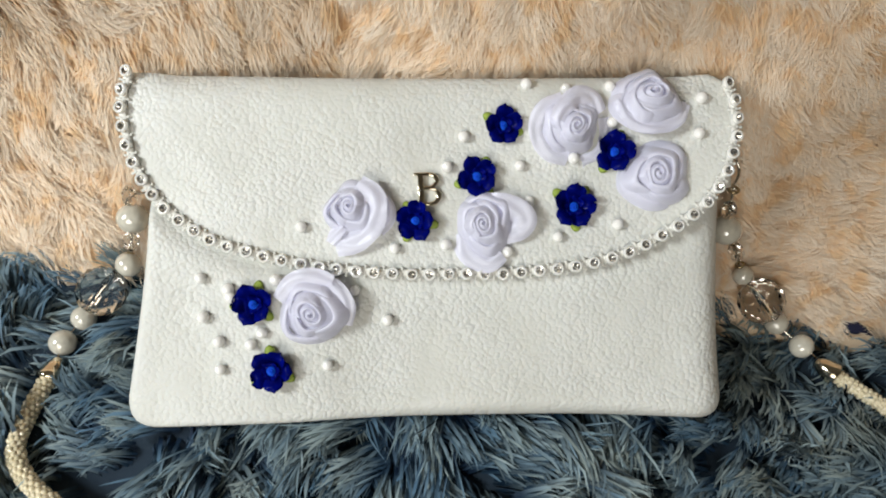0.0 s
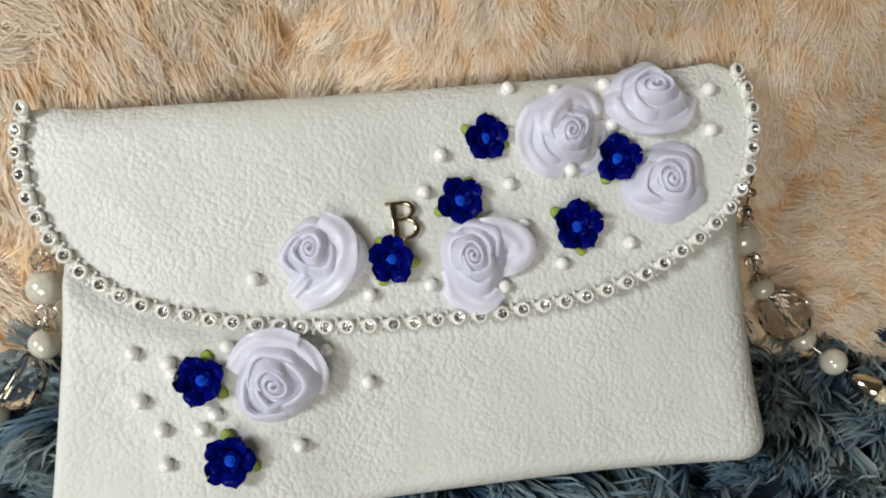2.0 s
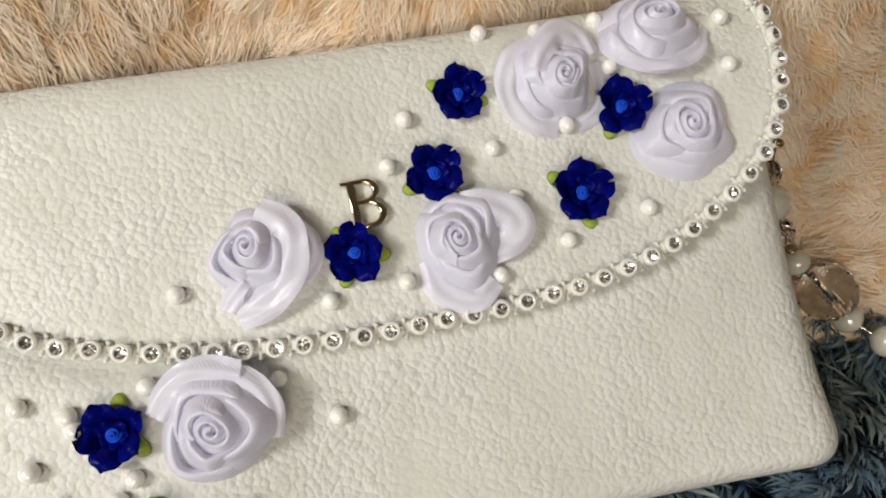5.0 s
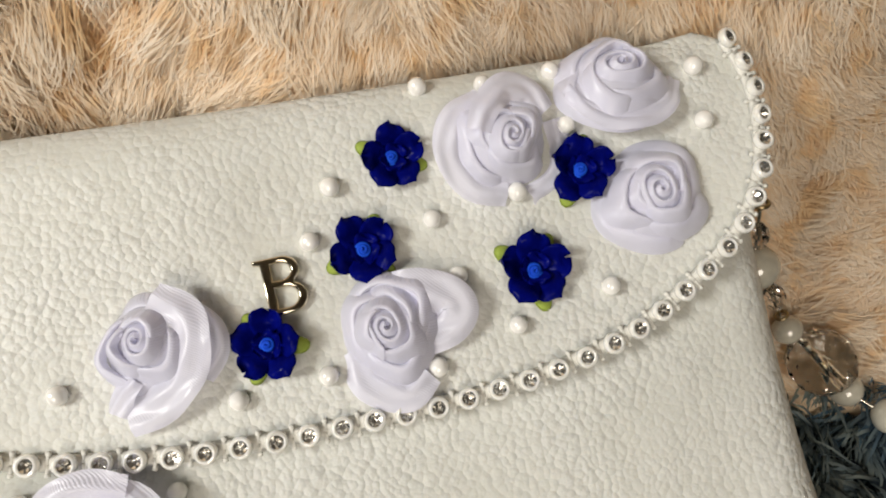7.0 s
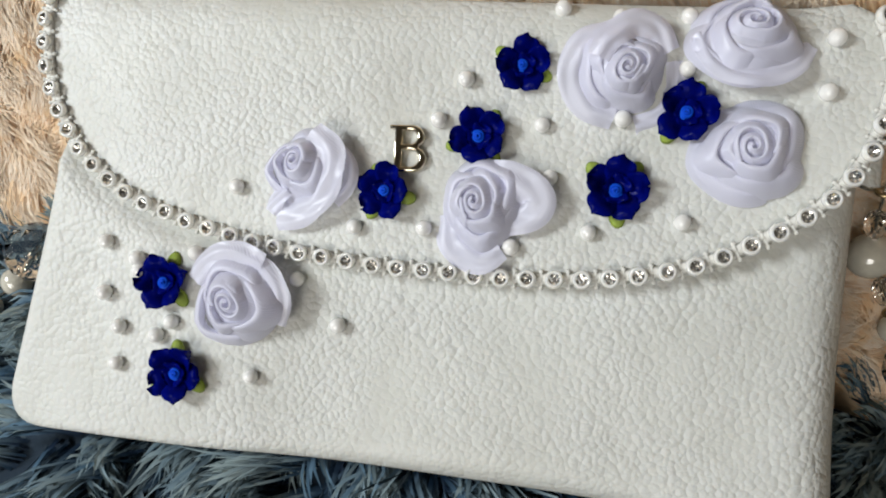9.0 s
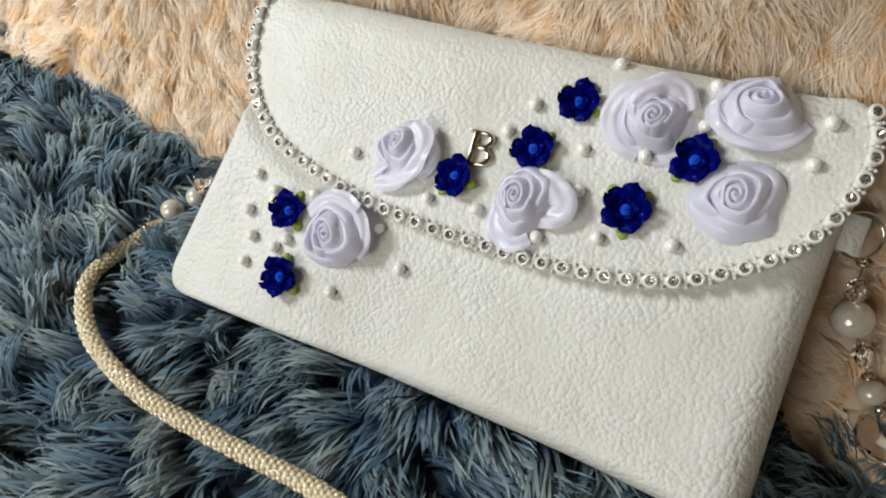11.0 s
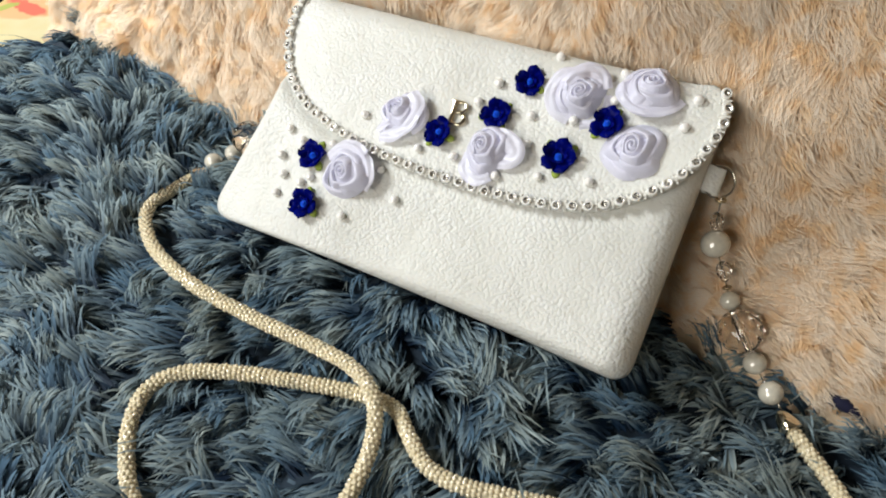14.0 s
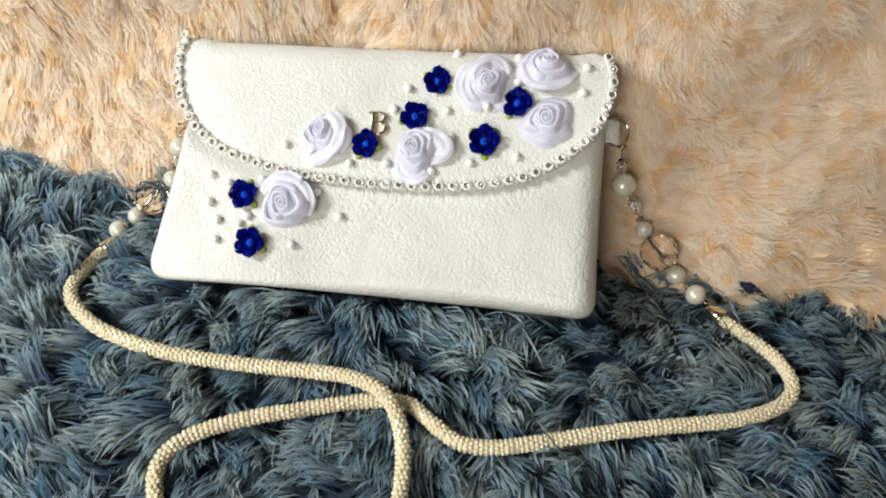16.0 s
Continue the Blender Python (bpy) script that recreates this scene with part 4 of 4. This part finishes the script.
# ---- metal letter ----
def letter_b():
    """A cast serif letter: bevelled face, two counters, a thin stem."""
    arc = lambda cx, cy, rx, ry, a, b, n=12: [(cx + rx * math.cos(radians(a + (b - a) * k / n)), cy + ry * math.sin(radians(a + (b - a) * k / n))) for k in range(n + 1)]
    outer = ([(0.0, 12.4), (0.0, 11.5), (1.5, 11.2), (1.5, 1.2), (0.0, 0.9), (0.0, 0.0)] + arc(6.2, 3.35, 4.0, 3.35, -90, 62) + [(8.0, 6.45)]
             + arc(5.9, 9.35, 3.6, 3.05, -52, 90))
    high = [(3.5, 11.1), (3.5, 7.3)] + arc(5.6, 9.2, 2.1, 1.9, -90, 90)
    low = [(3.5, 5.9), (3.5, 1.35)] + arc(5.9, 3.62, 2.35, 2.28, -90, 90)
    cu = bpy.data.curves.new("metal_letter", "CURVE")
    cu.dimensions, cu.fill_mode = "2D", "BOTH"
    cu.extrude, cu.bevel_depth, cu.bevel_resolution, cu.offset = 0.35 * MM, 0.58 * MM, 4, -0.52 * MM
    for loop in (outer, high, low):
        sp = cu.splines.new("POLY")
        sp.points.add(len(loop) - 1)
        for p, (x, y) in zip(sp.points, loop):
            p.co = ((x - 5.0) * MM, (y - 6.2) * MM, 0, 1)
        sp.use_cyclic_u = True
    shape = bpy.data.objects.new("metal_letter", cu)
    me = bpy.data.meshes.new_from_object(shape)
    bpy.data.objects.remove(shape)
    bpy.data.curves.remove(cu)
    me.materials.clear()
    me.materials.append(GOLD)
    ob = part("metal_letter", me, GOLD, bag, "polished pale gold metal letter B")
    ob.matrix_basis = pose(-7.2 * MM, 19.3 * MM, (flap_w(-7, 19) + 1.0) * MM, -2, 2, 3) @ Matrix.Diagonal((0.93, 0.95, 1.0, 1))


letter_b()


# ---- side tab and ring ----
def side_tabs():
    for sx, x0 in ((1, 95.0), (-1, -90.0)):
        bm = bmesh.new()
        rows = []
        for k in range(17):
            a = math.pi * k / 16
            out = 13.0 * math.sin(a) ** 0.55
            w = -18.5 + 2.4 * math.cos(a)
            rows.append([bm.verts.new(Vector((x0 + sx * out, 26.0 + yy, w - 0.10 * out)) * MM) for yy in (-5.6, -5.2, -2.6, 0.0, 2.6, 5.2, 5.6)])
        for a, b in zip(rows, rows[1:]):
            for j in range(6):
                bm.faces.new((a[j], a[j + 1], b[j + 1], b[j]))
        bmesh.ops.recalc_face_normals(bm, faces=bm.faces)
        bmesh.ops.solidify(bm, geom=bm.faces[:], thickness=1.0 * MM)
        bmesh.ops.recalc_face_normals(bm, faces=bm.faces)
        part("side_tab", bm, LEATHER, bag, "small white leather loop on the bag's side")


side_tabs()


# ---- strap ----
strap = tagged(empty("shoulder_strap", Matrix.Translation((0, -0.10, -0.006))), "ivory seed-pearl rope strap with crystal bead ends on blue fur", "bag strap")
STRAP_INV = Matrix.Translation((0, 0.10, 0.006))


def strap_part(name, bm, material, label="", smooth=True):
    me = mesh_of(name, bm, material, smooth)
    ob = new(name, me)
    ob.parent = strap
    ob.matrix_basis = STRAP_INV
    return tagged(ob, label) if label else ob


def rope():
    core = strap_part("rope", tube(bmesh.new(), ROPE_LINE, 0.0027, 12), IVORY, "rope crocheted from ivory seed pearls")
    bm = bmesh.new()
    bmesh.ops.create_icosphere(bm, subdivisions=2, radius=1.0)
    sv = np.array([tuple(v.co) for v in bm.verts])
    bm.verts.index_update()
    sf = np.array([[v.index for v in f.verts] for f in bm.faces])
    bm.free()
    line = spline(ROPE, 0.0021)
    rng = np.random.default_rng(4)
    centres, side = [], None
    for k, p in enumerate(line):
        d = (line[min(k + 1, len(line) - 1)] - line[max(k - 1, 0)]).normalized()
        side = (Vector((0, 0, 1)).cross(d) if side is None else side - d * side.dot(d)).normalized()
        up = d.cross(side)
        for j in range(8):
            a = 2 * math.pi * (j + 0.5 * (k % 2)) / 8 + 0.03 * k
            q = p + (side * math.cos(a) + up * math.sin(a)) * 0.0024
            centres.append((q.x, q.y, q.z))
    c = np.array(centres) + rng.normal(0, 0.00009, (len(centres), 3))
    r = 0.00112 * rng.uniform(0.9, 1.08, (len(c), 1, 1))
    V = (c[:, None, :] + r * sv[None]).reshape(-1, 3)
    F = (np.arange(len(c))[:, None, None] * len(sv) + sf[None]).reshape(-1, 3)
    me = bpy.data.meshes.new("pearl_weave")
    me.vertices.add(len(V))
    me.vertices.foreach_set("co", V.astype(np.float32).ravel())
    me.loops.add(F.size)
    me.loops.foreach_set("vertex_index", F.astype(np.int32).ravel())
    me.polygons.add(len(F))
    me.polygons.foreach_set("loop_start", np.arange(0, F.size, 3, dtype=np.int32))
    me.polygons.foreach_set("use_smooth", np.ones(len(F), bool))
    me.update(calc_edges=True)
    me.materials.append(IVORY)
    ob = new("pearl_weave", me)
    ob.parent, ob.matrix_basis = core, Matrix()
    tagged(ob, "small round ivory seed pearls", kind="stuff")


rope()


def ball(bm, p, r, along, stretch=1.0):
    m = rod(p, along)
    lathe(bm, [(0, -r * stretch)] + [(r * math.cos(a), r * stretch * math.sin(a)) for a in (radians(-80 + 160 * k / 12) for k in range(13))] + [(0, r * stretch)], 24, m)
    return bm


def crystal(bm, p, r, along, stretch=1.1, n=8):
    """A faceted bead with a drilled core."""
    m = rod(p, along)
    levels = ((0.30, -0.96), (0.68, -0.74), (0.92, -0.40), (1.0, 0.0), (0.92, 0.40), (0.68, 0.74), (0.30, 0.96))
    rings = []
    for k, (q, h) in enumerate(levels):
        rings.append([bm.verts.new(m @ Vector((r * q * math.cos(a), r * q * math.sin(a), r * stretch * h))) for a in (2 * math.pi * (j + 0.5 * (k % 2)) / n for j in range(n))])
    for k, (a, b) in enumerate(zip(rings, rings[1:])):
        for j in range(n):
            if k % 2 == 0:
                bm.faces.new((a[j], a[(j + 1) % n], b[j]))
                bm.faces.new((a[(j + 1) % n], b[(j + 1) % n], b[j]))
            else:
                bm.faces.new((a[j], a[(j + 1) % n], b[(j + 1) % n]))
                bm.faces.new((a[j], b[(j + 1) % n], b[j]))
    hole = [[bm.verts.new(m @ Vector((r * 0.10 * math.cos(a), r * 0.10 * math.sin(a), r * stretch * h))) for a in (2 * math.pi * j / n for j in range(n))] for h in (-0.98, 0.98)]
    for j in range(n):
        i = (j + 1) % n
        bm.faces.new((hole[0][i], hole[0][j], hole[1][j], hole[1][i]))
        bm.faces.new((rings[0][i], rings[0][j], hole[0][j], hole[0][i]))
        bm.faces.new((rings[-1][j], rings[-1][i], hole[1][i], hole[1][j]))
    bmesh.ops.recalc_face_normals(bm, faces=bm.faces)
    return bm


def ring(bm, centre, axis, r, wire):
    m = Matrix.Translation(centre) @ Vector(axis).to_track_quat("Z", "Y").to_matrix().to_4x4()
    return tube(bm, [m @ Vector((r * math.cos(a), r * math.sin(a), 0)) for a in (2 * math.pi * k / 28 for k in range(28))], wire, 8, True)


def bag_point(x, y, w):
    return BAG @ (Vector((x, y, w)) * MM)


def bead_ends():
    right = [bag_point(109.5, 20.6, -20.0)] + [p for p, r in RIGHT_BEADS] + [(0.1655, 0.0105, -0.0088)]
    left = [bag_point(-105.5, 20.6, -23.0)] + [p for p, r in LEFT_BEADS] + [(-0.1382, -0.0440, -0.0148)]
    for pts in (right, left):
        p = [Vector(q) for q in pts]
        strap_part("wire", tube(bmesh.new(), spline(p, 0.002), 0.00045, 6), STEEL, "thin silver wire through the beads")
        strap_part("crystal_bead", crystal(bmesh.new(), p[1], 0.0030, p[2], 1.5, 6), CRYSTAL, "small clear faceted bead", False)
        strap_part("pearl_bead", ball(bmesh.new(), p[2], 0.0062, p[3], 0.96), BEAD, "large glossy pearl bead")
        strap_part("crystal_bead", crystal(bmesh.new(), p[3], 0.0032, p[4], 1.5, 6), CRYSTAL, "small clear faceted bead", False)
        strap_part("link", ring(bmesh.new(), p[0].lerp(p[1], 0.12), p[1] - p[0], 0.0018, 0.0006), BRONZE, "small tarnished wire link")
        strap_part("link", ring(bmesh.new(), p[3].lerp(p[4], 0.55), p[4] - p[2], 0.0016, 0.0005), BRONZE, "small tarnished wire link")
        strap_part("pearl_bead", ball(bmesh.new(), p[4], 0.0043 if p[0].x > 0 else 0.0050, p[5], 0.96), BEAD, "small glossy pearl bead")
        strap_part("crystal_bead", crystal(bmesh.new(), p[5], 0.0098, p[6], 1.0, 9), CRYSTAL, "large clear faceted crystal bead", False)
        strap_part("pearl_bead", ball(bmesh.new(), p[6], 0.0050, p[7], 0.96), BEAD, "glossy pearl bead")
        strap_part("pearl_bead", ball(bmesh.new(), p[7], 0.0052, p[8], 0.96), BEAD, "glossy pearl bead")
        end = Vector(ROPE_XYZ[-1] if p[0].x > 0 else ROPE_XYZ[0])
        far = Vector(ROPE_XYZ[-4] if p[0].x > 0 else ROPE_XYZ[3])
        strap_part("end_cap", lathe(bmesh.new(), [(0.0, -0.0045), (0.0016, -0.0042), (0.0026, -0.003), (0.0036, -0.001), (0.0044, 0.0018), (0.0048, 0.004), (0.0046, 0.0048), (0.0, 0.0048)], 20, rod(end, far)), GOLD,
                   "pale gold bell-shaped end cap")
        out = 1 if p[0].x > 0 else -1
        strap_part("split_ring", ring(bmesh.new(), bag_point((106.4 if out > 0 else -103.0), 26.6, -20.5), BAG.to_3x3() @ Vector((0.35 * out, -0.10, 0.92)), 0.0066, 0.00055), STEEL, "thin silver ring through the bag's side tab")


bead_ends()
